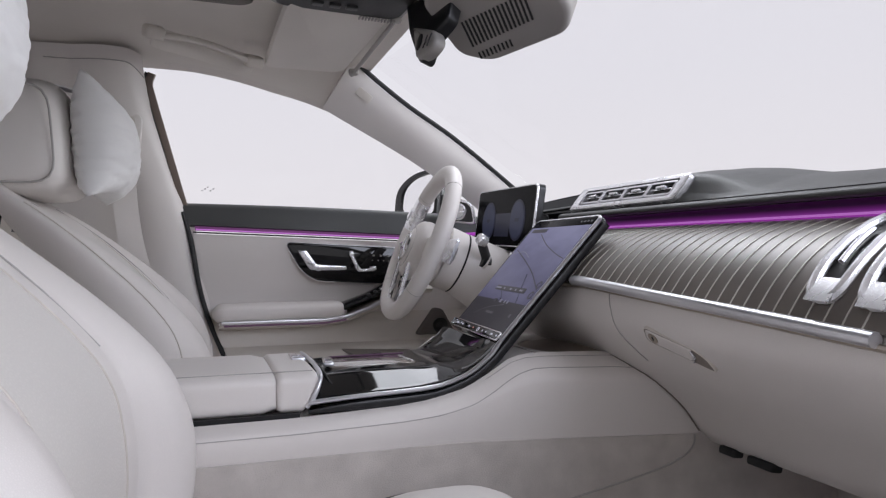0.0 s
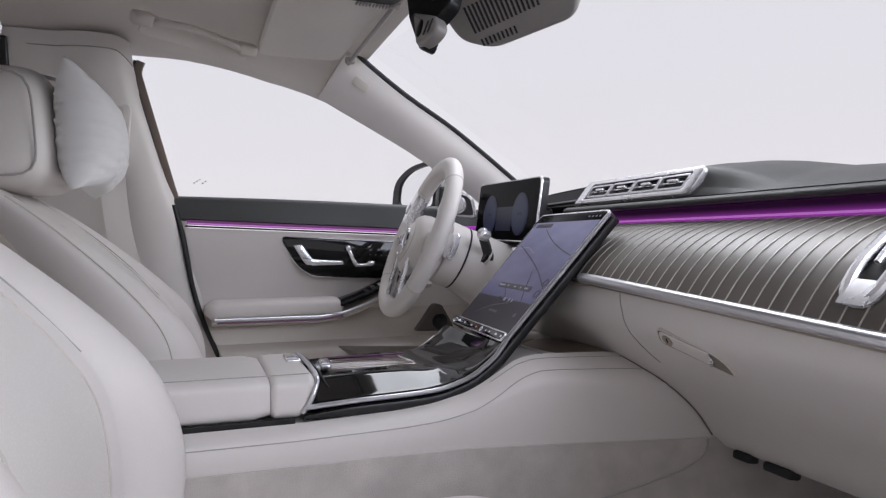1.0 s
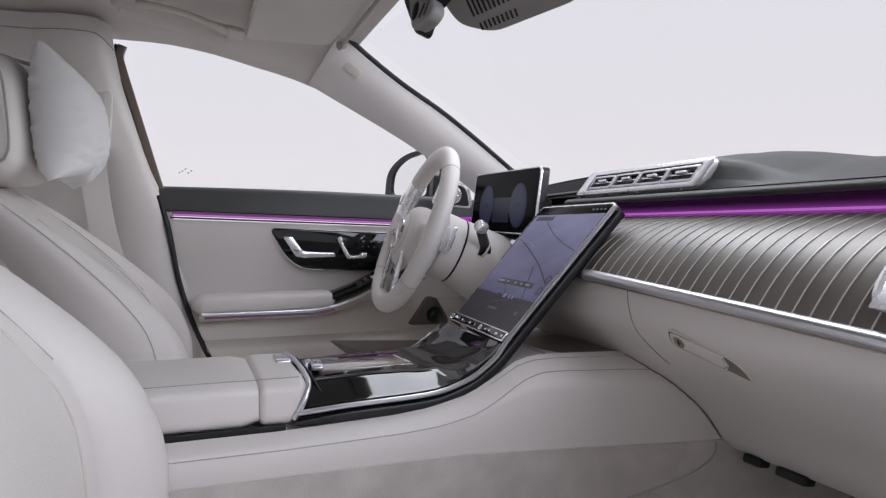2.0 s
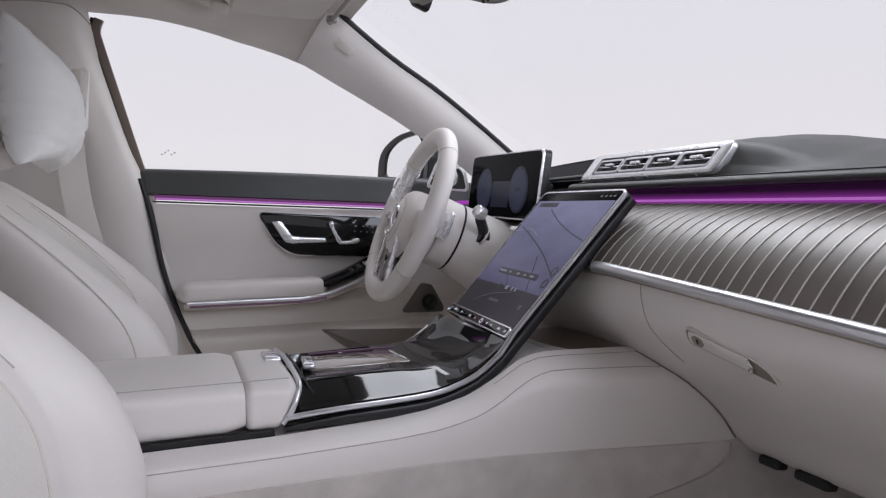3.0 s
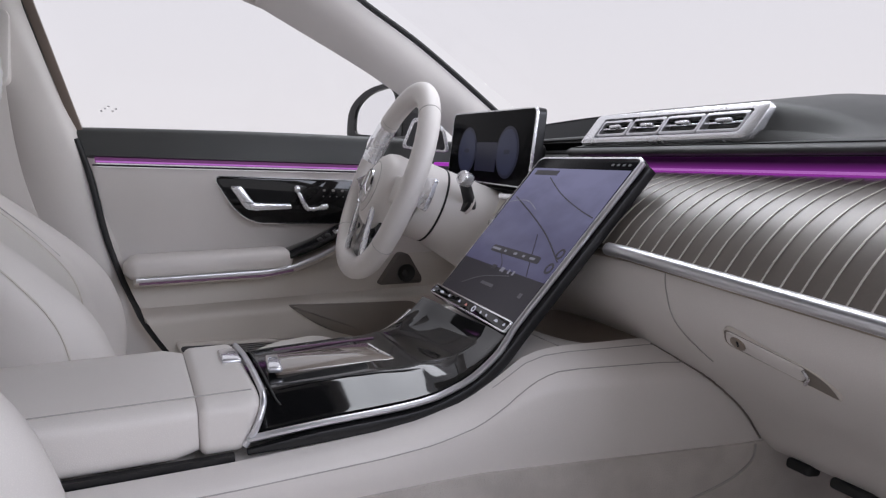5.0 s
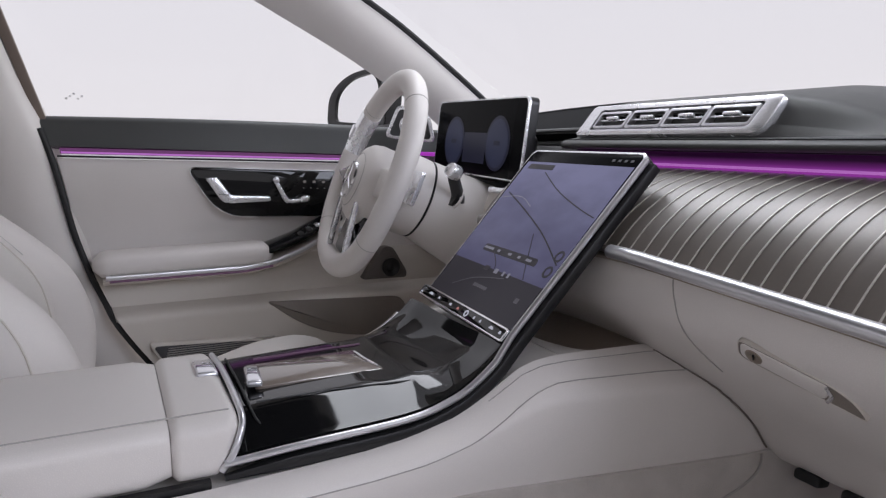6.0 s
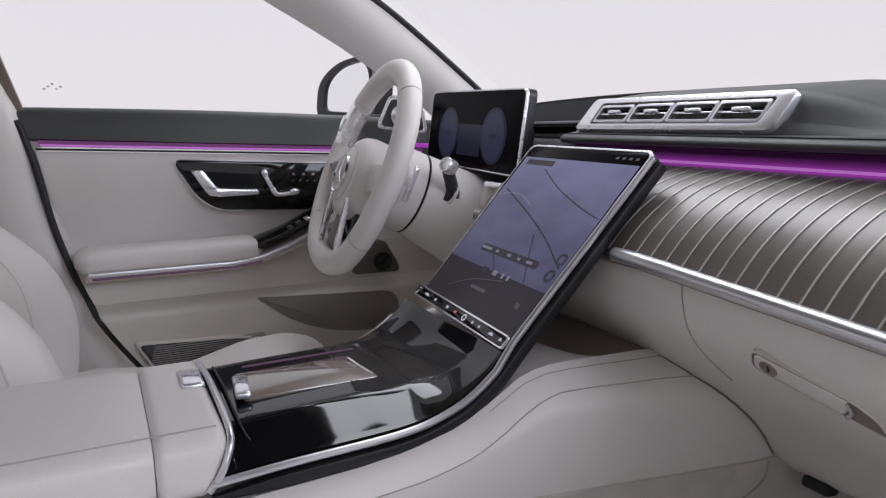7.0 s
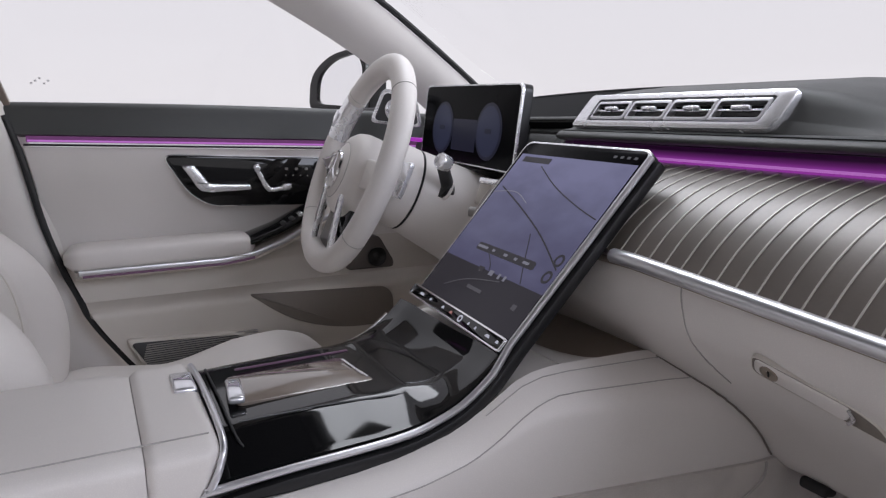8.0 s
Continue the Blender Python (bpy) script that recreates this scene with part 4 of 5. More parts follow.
for x, w in ((-0.083, 0.010), (-0.056, 0.004), (-0.020, 0.005), (0.002, 0.005), (0.047, 0.003), (0.063, 0.003), (0.090, 0.007), (0.110, 0.004)):
    part("key_mark", plate(S_M @ at(x, -0.1165, 0.0056), rounded([(-w * 0.7, -0.0012), (w * 0.7, -0.0012), (w * 0.35, 0.0020), (-w * 0.35, 0.0020)], 0.0008, 2), 0.0004), UI_RED if x == 0.002 else UI_LIGHT, keys, "small lit key mark", smooth=False)
kr = circle(0.0046, 0.0042, 16)
part("key_mark", plate(S_M @ at(0.026, -0.1165, 0.0056), kr, 0.0004, hole=[(x * 0.55, y * 0.55) for x, y in kr]), UI_LIGHT, keys, "small lit ring mark", smooth=False)

# ---- instrument display ----
clus = thing("instrument_display", 0.60, 0.365, 0.90, "free-standing black driver display behind the steering wheel", "instrument display")
C_UP = Vector((0.1193, 0, 0.9929))
C_M = place((0.6196, 0.3716, 0.9686), (-0.05, -1, -0.023), C_UP)
cw, ch = 0.166, 0.0627
co_out = rounded([(-cw, -ch), (cw, -ch), (cw, ch), (-cw, ch)], 0.012, 6)
part("body", plate(C_M, co_out, 0.016, 0.004), SATIN_BLACK, clus, "black display housing")
part("bezel", plate(C_M @ at(0, 0, 0.0012), co_out, 0.004, 0.001, hole=[(x * 0.982, y * 0.965) for x, y in co_out]), SILVER, clus, "thin silver display frame")
part("screen", plate(C_M @ at(0, 0, 0.0010), [(x * 0.984, y * 0.967) for x, y in co_out], 0.003), SCREEN, clus, "dark glossy display glass")
for sx in (-1, 1):
    dial = part("dial", plate(C_M @ at(sx * 0.082, -0.008, 0.0016), circle(0.041, 0.043, 40), 0.0003), DIAL_DIM, clus, "dim round dial on the display", smooth=False)
    part("dial_face", plate(C_M @ at(sx * 0.082, -0.008, 0.0022), circle(0.036, 0.038, 40), 0.0003), DIAL, dial, "muted blue dial face", smooth=False)
    part("dial_mark", plate(C_M @ at(sx * 0.082, -0.008, 0.0026), rounded([(-0.010, -0.003), (0.010, -0.003), (0.010, 0.004), (-0.010, 0.004)], 0.001), 0.0002), DIAL_DIM, dial, "dim mark in the dial", smooth=False)
part("dial_middle", plate(C_M @ at(0, -0.012, 0.0014), [(-0.042, -0.030), (0.042, -0.030), (0.042, 0.020), (-0.042, 0.020)], 0.0003), DIAL_DIM, clus, "dim display field between the dials", smooth=False)
part("foot", block(pose(0.652, 0.372, 0.935, 0, 8, 0), 0.05, 0.20, 0.08, 0.01), SATIN_BLACK, clus, "black display foot")

# ---- steering wheel ----
wheel = thing("steering_wheel", 0.43, 0.378, 0.917, "white leather steering wheel with silver spokes and airbag hub", "steering wheel")
W_UP = Vector((0.3844, 0, 0.9232))
W_M = place((0.432, 0.379, 0.910), (-0.094, -1, 0), W_UP)


def wheel_pt(a, r=0.157):
    x, y = r * 1.045 * math.cos(a), r * math.sin(a)
    if y < -0.8 * r:
        y = -0.8 * r + (y + 0.8 * r) * 0.7
    return W_M @ Vector((x, y, 0.0))


def rim_shape():
    return [(0.0187 * math.cos(2 * PI * i / 18), 0.0166 * math.sin(2 * PI * i / 18)) for i in range(18)]


rim = part("rim", sweep([wheel_pt(2 * PI * k / 72) for k in range(72)], rim_shape(), up=W_M.to_3x3() @ Vector((0, 0, 1)), closed=True), LEATHER, wheel, "white leather rim")
for a in (0.80, 2.34, 3.78, 5.64):
    pts = []
    c = wheel_pt(a)
    rad = (c - W_M.translation).normalized()
    nrm = W_M.to_3x3() @ Vector((0, 0, 1))
    pts = [c + rad * 0.0189 * math.cos(t) + nrm * 0.0168 * math.sin(t) for t in np.linspace(0, 2 * PI, 20, endpoint=False)]
    part("rim_seam", sweep(pts, circle(0.0005, n=5), up=rad.cross(nrm), closed=True), STITCH, rim, "fine rim seam")
part("rim_insert", sweep([wheel_pt(a) for a in np.linspace(2.40, 2.90, 14)], [(x * 1.04, y * 1.04) for x, y in rim_shape()], up=W_M.to_3x3() @ Vector((0, 0, 1))), SILVER, rim, "bright silver rim insert")
part("rim_key", block(Matrix.Translation(wheel_pt(2.70)) @ W_M.to_3x3().to_4x4() @ pose(0, 0, 0.016, 0, 0, 65), 0.026, 0.018, 0.006, 0.002), CRYSTAL, rim, "clear touch key on the rim")
HUB = at(0.010, -0.014, 0.0)
hub = part("airbag_hub", lathe(W_M @ HUB, [(0.058, -0.045), (0.064, -0.022), (0.0645, -0.004), (0.061, 0.009), (0.054, 0.017), (0.044, 0.0215), (0.0425, 0.0212), (0.041, 0.0222), (0.028, 0.0245), (0.013, 0.0258), (0.002, 0.026)], 56), LEATHER, wheel, "domed white airbag cover with stitched ring")
part("hub_seam", sweep([W_M @ HUB @ Vector((0.0425 * math.cos(2 * PI * k / 48), 0.0425 * math.sin(2 * PI * k / 48), 0.0216)) for k in range(48)], circle(0.0006, n=5), up=W_M.to_3x3() @ Vector((0, 0, 1)), closed=True), STITCH, hub, "fine ring seam")
part("emblem_ring", lathe(W_M @ HUB @ at(-0.004, -0.002, 0.0285), [(0.0285, -0.006), (0.0302, -0.002), (0.0288, 0.0008), (0.0270, -0.001), (0.0268, -0.006)], 40), CHROME, hub, "plain silver emblem ring")
for k in range(3):
    a = PI / 2 + k * 2 * PI / 3
    d = Vector((math.cos(a), math.sin(a), 0))
    e0 = Vector((-0.004, -0.002, 0.0290))
    part("emblem_bar", sweep([W_M @ HUB @ e0, W_M @ HUB @ (e0 + d * 0.0275)], circle(0.0040, 0.0016, 6), up=W_M.to_3x3() @ Vector((0, 0, 1)), scale=lambda s: 1 - 0.75 * s), CHROME, hub, "plain silver emblem bar")


def spoke(side):
    """A side spoke: leather arm, wedge of bright touch controls towards the rim."""
    m = W_M @ at(side * 0.104, -0.006, 0.002)
    pts = rounded([(-0.056, -0.024), (0.056, -0.022), (0.056, 0.018), (-0.056, 0.022)], 0.006)
    s = part("spoke", plate(m, pts, 0.016, 0.005, segs=3), LEATHER, wheel, "padded leather spoke with touch controls")
    if side > 0:
        return
    tip = [(-0.046, 0.002), (0.030, 0.016), (0.040, -0.002), (0.026, -0.020)]
    part("control_field", plate(m @ at(0, 0, 0.012), rounded(tip, 0.003), 0.014, 0.002), SILVER, s, "bright silver wedge of touch controls")
    inset = [(x * 0.72 - side * 0.002, y * 0.66) for x, y in tip]
    part("control_key", plate(m @ at(0, 0, 0.0126), rounded(inset, 0.002), 0.002, 0.0006), GREY, s, "pale touch key field")


spoke(-1)
spoke(1)
low = part("lower_spoke", plate(W_M @ at(0, -0.108, -0.004), rounded([(-0.050, 0.055), (0.050, 0.055), (0.058, -0.040), (-0.058, -0.040)], 0.006), 0.010, 0.002), BLACK, wheel, "gloss black lower spoke")
for sx in (-1, 1):
    part("spoke_edge", sweep([W_M @ Vector((sx * 0.050, -0.046, 0.014)), W_M @ Vector((sx * 0.053, -0.09, 0.010)), W_M @ Vector((sx * 0.058, -0.146, 0.002))], rounded([(-0.0062, -0.004), (0.0062, -0.004), (0.0062, 0.004), (-0.0062, 0.004)], 0.002, 3), up=W_M.to_3x3() @ Vector((0, 0, 1))), SILVER, low, "broad silver spoke edge")
    paddle = part("shift_paddle", plate(W_M @ pose(sx * 0.096, 0.004, -0.040, 0, sx * 12, 0), rounded([(-0.018, -0.024), (0.018, -0.028), (0.020, 0.026), (-0.014, 0.022)], 0.006), 0.007, 0.002), SILVER, wheel, "silver shift paddle")
    part("paddle_arm", block(W_M @ pose(sx * 0.074, 0.002, -0.052), 0.034, 0.030, 0.016, 0.004), GREY, paddle, "grey paddle arm")

# ---- steering column ----
col = thing("steering_column", 0.50, 0.378, 0.88, "white leather steering column cover with control stalk", "steering column")
axis_m = W_M
part("collar", lathe(axis_m @ at(0, -0.005, 0), [(0.055, -0.090), (0.0645, -0.0875), (0.065, -0.05), (0.060, -0.046)], 40), LEATHER, col, "round white collar behind the wheel")
part("collar_gap", lathe(axis_m @ at(0, -0.005, 0), [(0.060, -0.0925), (0.0646, -0.0912), (0.0646, -0.0898), (0.060, -0.0885)], 40), RUBBER, col, "dark collar gap")
part("column_cover", sheet(lambda u, v: axis_m @ Vector(((0.0655 + 0.032 * v) * math.cos(2 * PI * u), (0.065 + 0.023 * v) * math.sin(2 * PI * u) - 0.005 - 0.02 * v, -0.0915 - 0.1985 * v)), 40, 12, closed_u=True, caps=True), LEATHER, col, "white column cover")
stalk = part("stalk", sweep(curve_points([(0.560, 0.312, 0.866), (0.551, 0.300, 0.877), (0.541, 0.289, 0.894), (0.530, 0.276, 0.911)], 14), rounded([(-0.0085, -0.0075), (0.0085, -0.0075), (0.0085, 0.0075), (-0.0085, 0.0075)], 0.004, 3), scale=lambda s: 1.05 - 0.10 * s), DARK_GREY, col, "dark grey control stalk")
part("stalk_cap", lathe(place((0.5275, 0.2725, 0.9185), (0.35, -0.92, 0.10), (0.35, 0.18, 0.90)), [(0.0090, -0.012), (0.0120, -0.010), (0.0122, 0.004), (0.0108, 0.0065), (0.0092, 0.0052), (0.003, 0.0050)], 24), SILVER, stalk, "round silver stalk end")
boot = place((0.549, 0.303, 0.8745), (0, 1, 0.15), (0.45, -0.25, 0.85))
part("stalk_boot", lathe(boot, [(0.0150, -0.010), (0.0152, -0.001), (0.0130, 0.0005), (0.004, 0.0006)], 24), SATIN_BLACK, stalk, "black stalk opening")
part("boot_ring", lathe(boot, [(0.0148, -0.004), (0.0172, -0.002), (0.0172, 0.0004), (0.0150, 0.0012)], 24), LEATHER, stalk, "pale collar round the stalk")

# ---- centre air vents ----
vents = thing("center_air_vent", 0.66, -0.03, 0.97, "wide silver framed air vent with four nozzles on the dashboard", "air vent")
V_M = place((0.652, -0.030, 0.988), (0, -1, 0), (0.024, 0, 0.038))
vo = rounded([(-0.153, -0.0225), (0.144, -0.0225), (0.153, 0.0225), (-0.140, 0.0225)], [0.006, 0.012, 0.008, 0.008], 6)
vi = rounded([(-0.128, -0.0150), (0.126, -0.0150), (0.134, 0.0150), (-0.121, 0.0150)], [0.004, 0.006, 0.004, 0.004], 6)
part("frame", plate(V_M @ at(0, 0, 0.004), vo, 0.012, 0.0018, hole=vi), SILVER, vents, "satin silver vent frame")
part("duct", plate(V_M @ at(0, 0, -0.007), vo, 0.03), VENT_BLACK, vents, "black vent duct")
for k in range(4):
    cx = -0.094 + 0.0628 * k
    w, h = 0.0300 + 0.0005 * k, 0.0122 + 0.0003 * k
    no = rounded([(-w, -h), (w, -h), (w + 0.004, h), (-w + 0.004, h)], 0.004, 4)
    nz = part("nozzle", plate(V_M @ at(cx, 0, 0.0035), no, 0.010, 0.0008, hole=[(x * 0.89, y * 0.72) for x, y in no]), STRIP, vents, "chrome nozzle ring")
    part("slat", block(V_M @ at(cx + 0.002, 0.0005, 0.0), 2 * w * 0.90, 0.0026, 0.003, 0.0008), CHROME, nz, "chrome slat")
    part("slat_knob", block(V_M @ at(cx + 0.004, 0.0012, 0.004), w * 0.7, 0.0042, 0.005, 0.0012), SILVER, nz, "silver slat tab")
    for dy in (-0.006, 0.006):
        part("slat", block(V_M @ at(cx + 0.002, dy, -0.004), 2 * w * 0.9, 0.0010, 0.006, 0), VENT_BLACK, nz, "dark inner slat")

# ---- inlaid lines and passenger vents in the wood panel ----
for k in range(34):
    y = 0.0510 - 0.0188 * k
    pts = [on_panel(y - 0.022 * (1 - v), v, 0.0006) for v in np.linspace(0.12, 0.99, 14)]
    part("inlay", sweep(pts, [(-0.00065, -0.0005), (0.00065, -0.0005), (0.00065, 0.0005), (-0.00065, 0.0005)], up=(-0.5, 0, 0.8)), INLAY, panel)

for y0 in (-0.522, -0.574):
    vent = thing("side_air_vent", 0.57, y0, 0.88, "elongated silver air vent set in the wood panel", "air vent", "passenger air vents")
    loop = []
    for i in range(40):
        a = 2 * PI * i / 40
        c, s = math.cos(a), math.sin(a)
        v = 0.48 - 0.39 * abs(s) ** 0.55 * (1 if s > 0 else -1)
        loop.append(on_panel(y0 + 0.017 * abs(c) ** 0.5 * (1 if c > 0 else -1) - 0.012 * (1 - v), v, 0.004))
    part("frame", sweep(loop, circle(0.0055, 0.005, 8), up=(-0.6, 0, 0.8), closed=True), SILVER, vent, "satin silver vent loop")
    part("duct", sheet(lambda u, v: on_panel(y0 + 0.030 * (u - 0.5) - 0.012 * (0.85 - 0.70 * v), 0.14 + 0.71 * v, 0.0016), 4, 14), SATIN_BLACK, vent, "black vent opening")
    part("slat", sheet(lambda u, v: on_panel(y0 + 0.026 * (u - 0.5) - 0.012 * (1 - 0.80), 0.76 + 0.14 * v, 0.006 + 0.004 * v), 4, 8, 0.002, face=(-0.5, 0, 0.8)), SILVER, vent, "silver lower lip")
    part("slat_knob", sweep([on_panel(y0 - 0.004, v, 0.006) for v in np.linspace(0.40, 0.66, 6)], circle(0.003, n=8), up=(-0.6, 0, 0.8)), SILVER, vent, "thin silver slat tab")

# ---- glovebox lid seam, handle and lock ----
LOW = curve_points([(x, 0, z) for x, z in LOWER], 400)


def on_lower(y, z, lift=0.0):
    best = min(range(60, 400), key=lambda i: abs(LOW[i].z - z))
    p = LOW[best]
    t = (LOW[min(best + 3, 399)] - LOW[best - 3]).normalized()
    n = Vector((t.z, 0, -t.x))
    n = n if n.x < 0 else -n
    return Vector((p.x, y, z)) + n * lift


glove = part("glovebox_seam", sweep([on_lower(-0.190 - 0.75 * max(0.0, 0.846 - z) ** 1.5, z, 0.0004) for z in np.linspace(0.846, 0.752, 40)], circle(0.0007, n=6)), STITCH, dash, "glovebox lid seam")
G_M = place(on_lower(-0.304, 0.7855, 0.0026), on_lower(-0.344, 0.7765) - on_lower(-0.264, 0.7945), on_lower(-0.3, 0.800) - on_lower(-0.3, 0.775))
go = rounded([(-0.042, -0.0085), (0.030, -0.0105), (0.036, 0.0085), (-0.040, 0.0105)], [0.008, 0.004, 0.008, 0.006], 6)
handle = part("glovebox_handle", plate(G_M, go, 0.006, 0.0018, segs=3), LEATHER, dash, "white glovebox release handle")
rim_o = rounded([(-0.045, -0.0115), (0.062, -0.0135), (0.054, 0.002), (0.036, 0.0105), (-0.043, 0.0130)], [0.009, 0.004, 0.010, 0.008, 0.007], 6)
part("handle_edge", plate(G_M @ at(0, 0, -0.0012), rim_o, 0.004, 0.0006, hole=[(x * 0.975, y * 0.90) for x, y in rim_o]), TRIM, handle, "raised rim round the handle")
# Shade of the finger recess, given as a dark plate behind the handle.
part("recess_shade", plate(G_M @ at(0, 0, -0.0014), [(x * 0.978, y * 0.91) for x, y in rim_o], 0.004), BROWN, handle, "flat taupe plate coloured for the shade of the finger recess", smooth=False)
part("handle_lip", sweep([G_M @ Vector((0.0325 + 0.003 * math.sin(PI * k), -0.0095 + 0.0175 * k, 0.0004)) for k in np.linspace(0, 1, 10)], circle(0.0016, n=8)), SILVER, handle, "bright handle lip")
part("lock", lathe(G_M @ at(-0.028, 0.001, 0), [(0.0072, -0.002), (0.0076, 0.0008), (0.0060, 0.0012), (0.0025, 0.0)], 20), BOWL, handle, "small bronze grey lock")
part("lock_slot", block(G_M @ at(-0.028, 0.001, 0.0009), 0.0012, 0.006, 0.001, 0), SATIN_BLACK, handle, "dark key slot")


def joint_point(z):
    """Where the dashboard's lower panel meets the side of the console."""
    y = -0.16
    for _ in range(12):
        x = on_lower(y, z).x
        low = 0.640 - 0.018 * max(0.0, x - 0.3)
        v = min(1.0, max(0.0, (z - low) / (cons_top(x) - low)))
        y = side_panel(1)((x + 0.30) / 1.02, v)[1]
    return on_lower(y - 0.0015, z, 0.0012)


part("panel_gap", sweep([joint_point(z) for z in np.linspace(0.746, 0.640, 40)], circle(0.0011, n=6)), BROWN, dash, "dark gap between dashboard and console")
for y, s in ((-0.215, 0.030), (-0.275, 0.045)):
    part("under_bracket", block(pose(0.70, y, 0.618, 0, 10, 0), 0.02, s, 0.012, 0.004), RUBBER, dash, "black bracket under the dashboard")

# driver's side of the dashboard
part("binnacle", swept([(0.600, 0.955), (0.575, 0.93), (0.57, 0.90), (0.58, 0.86), (0.60, 0.83)], 0.155, 0.64, 16, 0.012), GRAPHITE, dash, "graphite dashboard face behind the wheel")
part("driver_strip", sweep([(0.585, y, 0.842) for y in np.linspace(0.17, 0.63, 12)], circle(0.006, n=8)), SILVER, dash, "silver strip below the driver display")
part("driver_light", sweep([(0.640, y, 0.937) for y in np.linspace(0.52, 0.645, 6)], circle(0.004, n=8)), PURPLE, dash, "violet ambient light line")
button = part("switch_block", block(pose(0.610, 0.255, 0.862, 0, 22, 0), 0.050, 0.050, 0.036, 0.006), TRIM, dash, "pale switch block beside the column")
part("switch_bar", block(pose(0.594, 0.245, 0.888, 0, 22, 0), 0.014, 0.055, 0.009, 0.002), SILVER, button, "silver switch bar")
part("switch_knob", sweep([(0.566, 0.262, 0.846), (0.590, 0.238, 0.842)], circle(0.0075, n=12)), GREY, button, "grey rotary light switch")
sv = thing("side_air_vent", 0.60, 0.60, 0.96, "round silver trimmed side air vent by the windscreen post", "air vent")
SV_M = place((0.600, 0.600, 0.992), (0.75, -0.35, -0.12), (0.25, -0.2, 0.9))
so = rounded([(-0.048, -0.030), (0.052, -0.026), (0.034, 0.026), (-0.030, 0.036)], [0.012, 0.012, 0.016, 0.012], 6)
part("frame", plate(SV_M, so, 0.02, 0.003, hole=[(x * 0.84, y * 0.82) for x, y in so]), SILVER, sv, "satin silver vent frame")
part("duct", plate(SV_M @ at(0, 0, -0.006), so, 0.02), DARK_GREY, sv, "dark vent duct")
part("nozzle", lathe(SV_M @ at(0.0, 0.0, -0.003), [(0.020, -0.003), (0.022, 0.003), (0.018, 0.004), (0.015, 0.0), (0.004, -0.001)], 28), SILVER, sv, "silver vent ring")
part("slat", block(SV_M @ at(0, 0, 0.001), 0.034, 0.003, 0.008, 0.001), CHROME, sv, "chrome slat")

# ---- front seats ----
seat = thing("car_seat", 0.0, 0.378, 0.32, "white leather driver's seat with side bolsters beside the console", "car seat", "front seats")
SY = 0.378
BOL = smooth_of([(0.42, -0.02), (0.50, 0.004), (0.58, 0.022), (0.64, 0.031), (0.69, 0.031), (0.73, 0.020), (0.77, 0.002), (0.80, -0.024), (0.84, -0.066), (0.88, -0.115), (0.92, -0.165), (0.96, -0.222), (0.985, -0.265), (1.0, -0.30)])
REC = smooth_of([(0.42, 0.06), (0.60, 0.065), (0.70, 0.06), (0.80, 0.038), (0.88, 0.020), (0.95, 0.008), (1.0, 0.0)])
DEEP = smooth_of([(0.42, 0.20), (0.70, 0.23), (0.85, 0.16), (0.95, 0.12), (0.985, 0.085), (1.0, 0.05)])
WIDE = smooth_of([(0.42, 0.205), (0.52, 0.225), (0.65, 0.236), (0.80, 0.230), (0.90, 0.215), (0.96, 0.200), (0.985, 0.185), (1.0, 0.16)])


def soften(fn, a, r=0.02):
    return (fn(a - r) + fn(a - r / 2) + fn(a) + fn(a + r / 2) + fn(a + r)) / 5


def back_front(s, z):
    """Front of the backrest at the share s of its half width."""
    b = soften(BOL, z)
    a = abs(s)
    ridge = smooth_of([(0.0, 0.0), (0.36, 0.05), (0.46, 0.16), (0.53, 0.20), (0.56, 0.18), (0.62, 0.55), (0.68, 0.83), (0.76, 0.98), (0.82, 1.0), (0.90, 0.90), (0.96, 0.66), (1.0, 0.25)])(a)
    return b - soften(REC, z) * (1 - ridge) * (1.0 if a < 0.78 else 1.3)


def backrest(u, v):
    z = 0.42 + 0.582 * v
    w, d = soften(WIDE, z), soften(DEEP, z)
    if u < 0.62:
        s = 1 - 2 * u / 0.62
        return (back_front(s, z), SY + w * s, z)
    k = (u - 0.62) / 0.38
    a = PI * k
    return (back_front(1.0, z) - (d - 0.03) * math.sin(a) ** 0.8, SY - w * math.cos(a) * (1 - 0.08 * math.sin(a)), z)


back = part("backrest", sheet(backrest, 96, 64, closed_u=True, caps=True), LEATHER, seat, "white leather backrest with bolsters", sharp=70)
part("center_panel", sheet(lambda u, v: (back_front(0.42 * (2 * u - 1), 0.50 + 0.42 * v) + 0.0022 * (1 - abs(2 * u - 1) ** 8), SY + soften(WIDE, 0.50 + 0.42 * v) * 0.42 * (2 * u - 1), 0.50 + 0.42 * v), 24, 40), LEATHER_PERF, back, "perforated leather centre panel")


def back_line(s_of, z0, z1, n=40, lift=0.0006):
    return [Vector((back_front(s_of(z), z) + lift, SY + soften(WIDE, z) * s_of(z), z)) for z in np.linspace(z0, z1, n)]


for sg in (-1, 1):
    part("seam", sweep(back_line(lambda z: sg * 0.43, 0.48, 0.93), circle(0.0012, n=6), up=(1, 0, 0.5)), TRIM, back, "stitched bolster seam")
    part("piping", sweep(back_line(lambda z: sg * 0.985, 0.48, 0.97), circle(0.0012, n=6), up=(1, 0, 0.5)), TRIM, back, "thin leather piping")
    part("shoulder_piping", sweep(curve_points([Vector((back_front(sg * s, z) + 0.0012, SY + soften(WIDE, z) * sg * s, z)) for s, z in ((0.56, 0.80), (0.56, 0.86), (0.56, 0.92), (0.55, 0.975))], 30), circle(0.0010, n=6), up=(1, 0, 0.5)), STITCH, back, "dark shoulder piping")

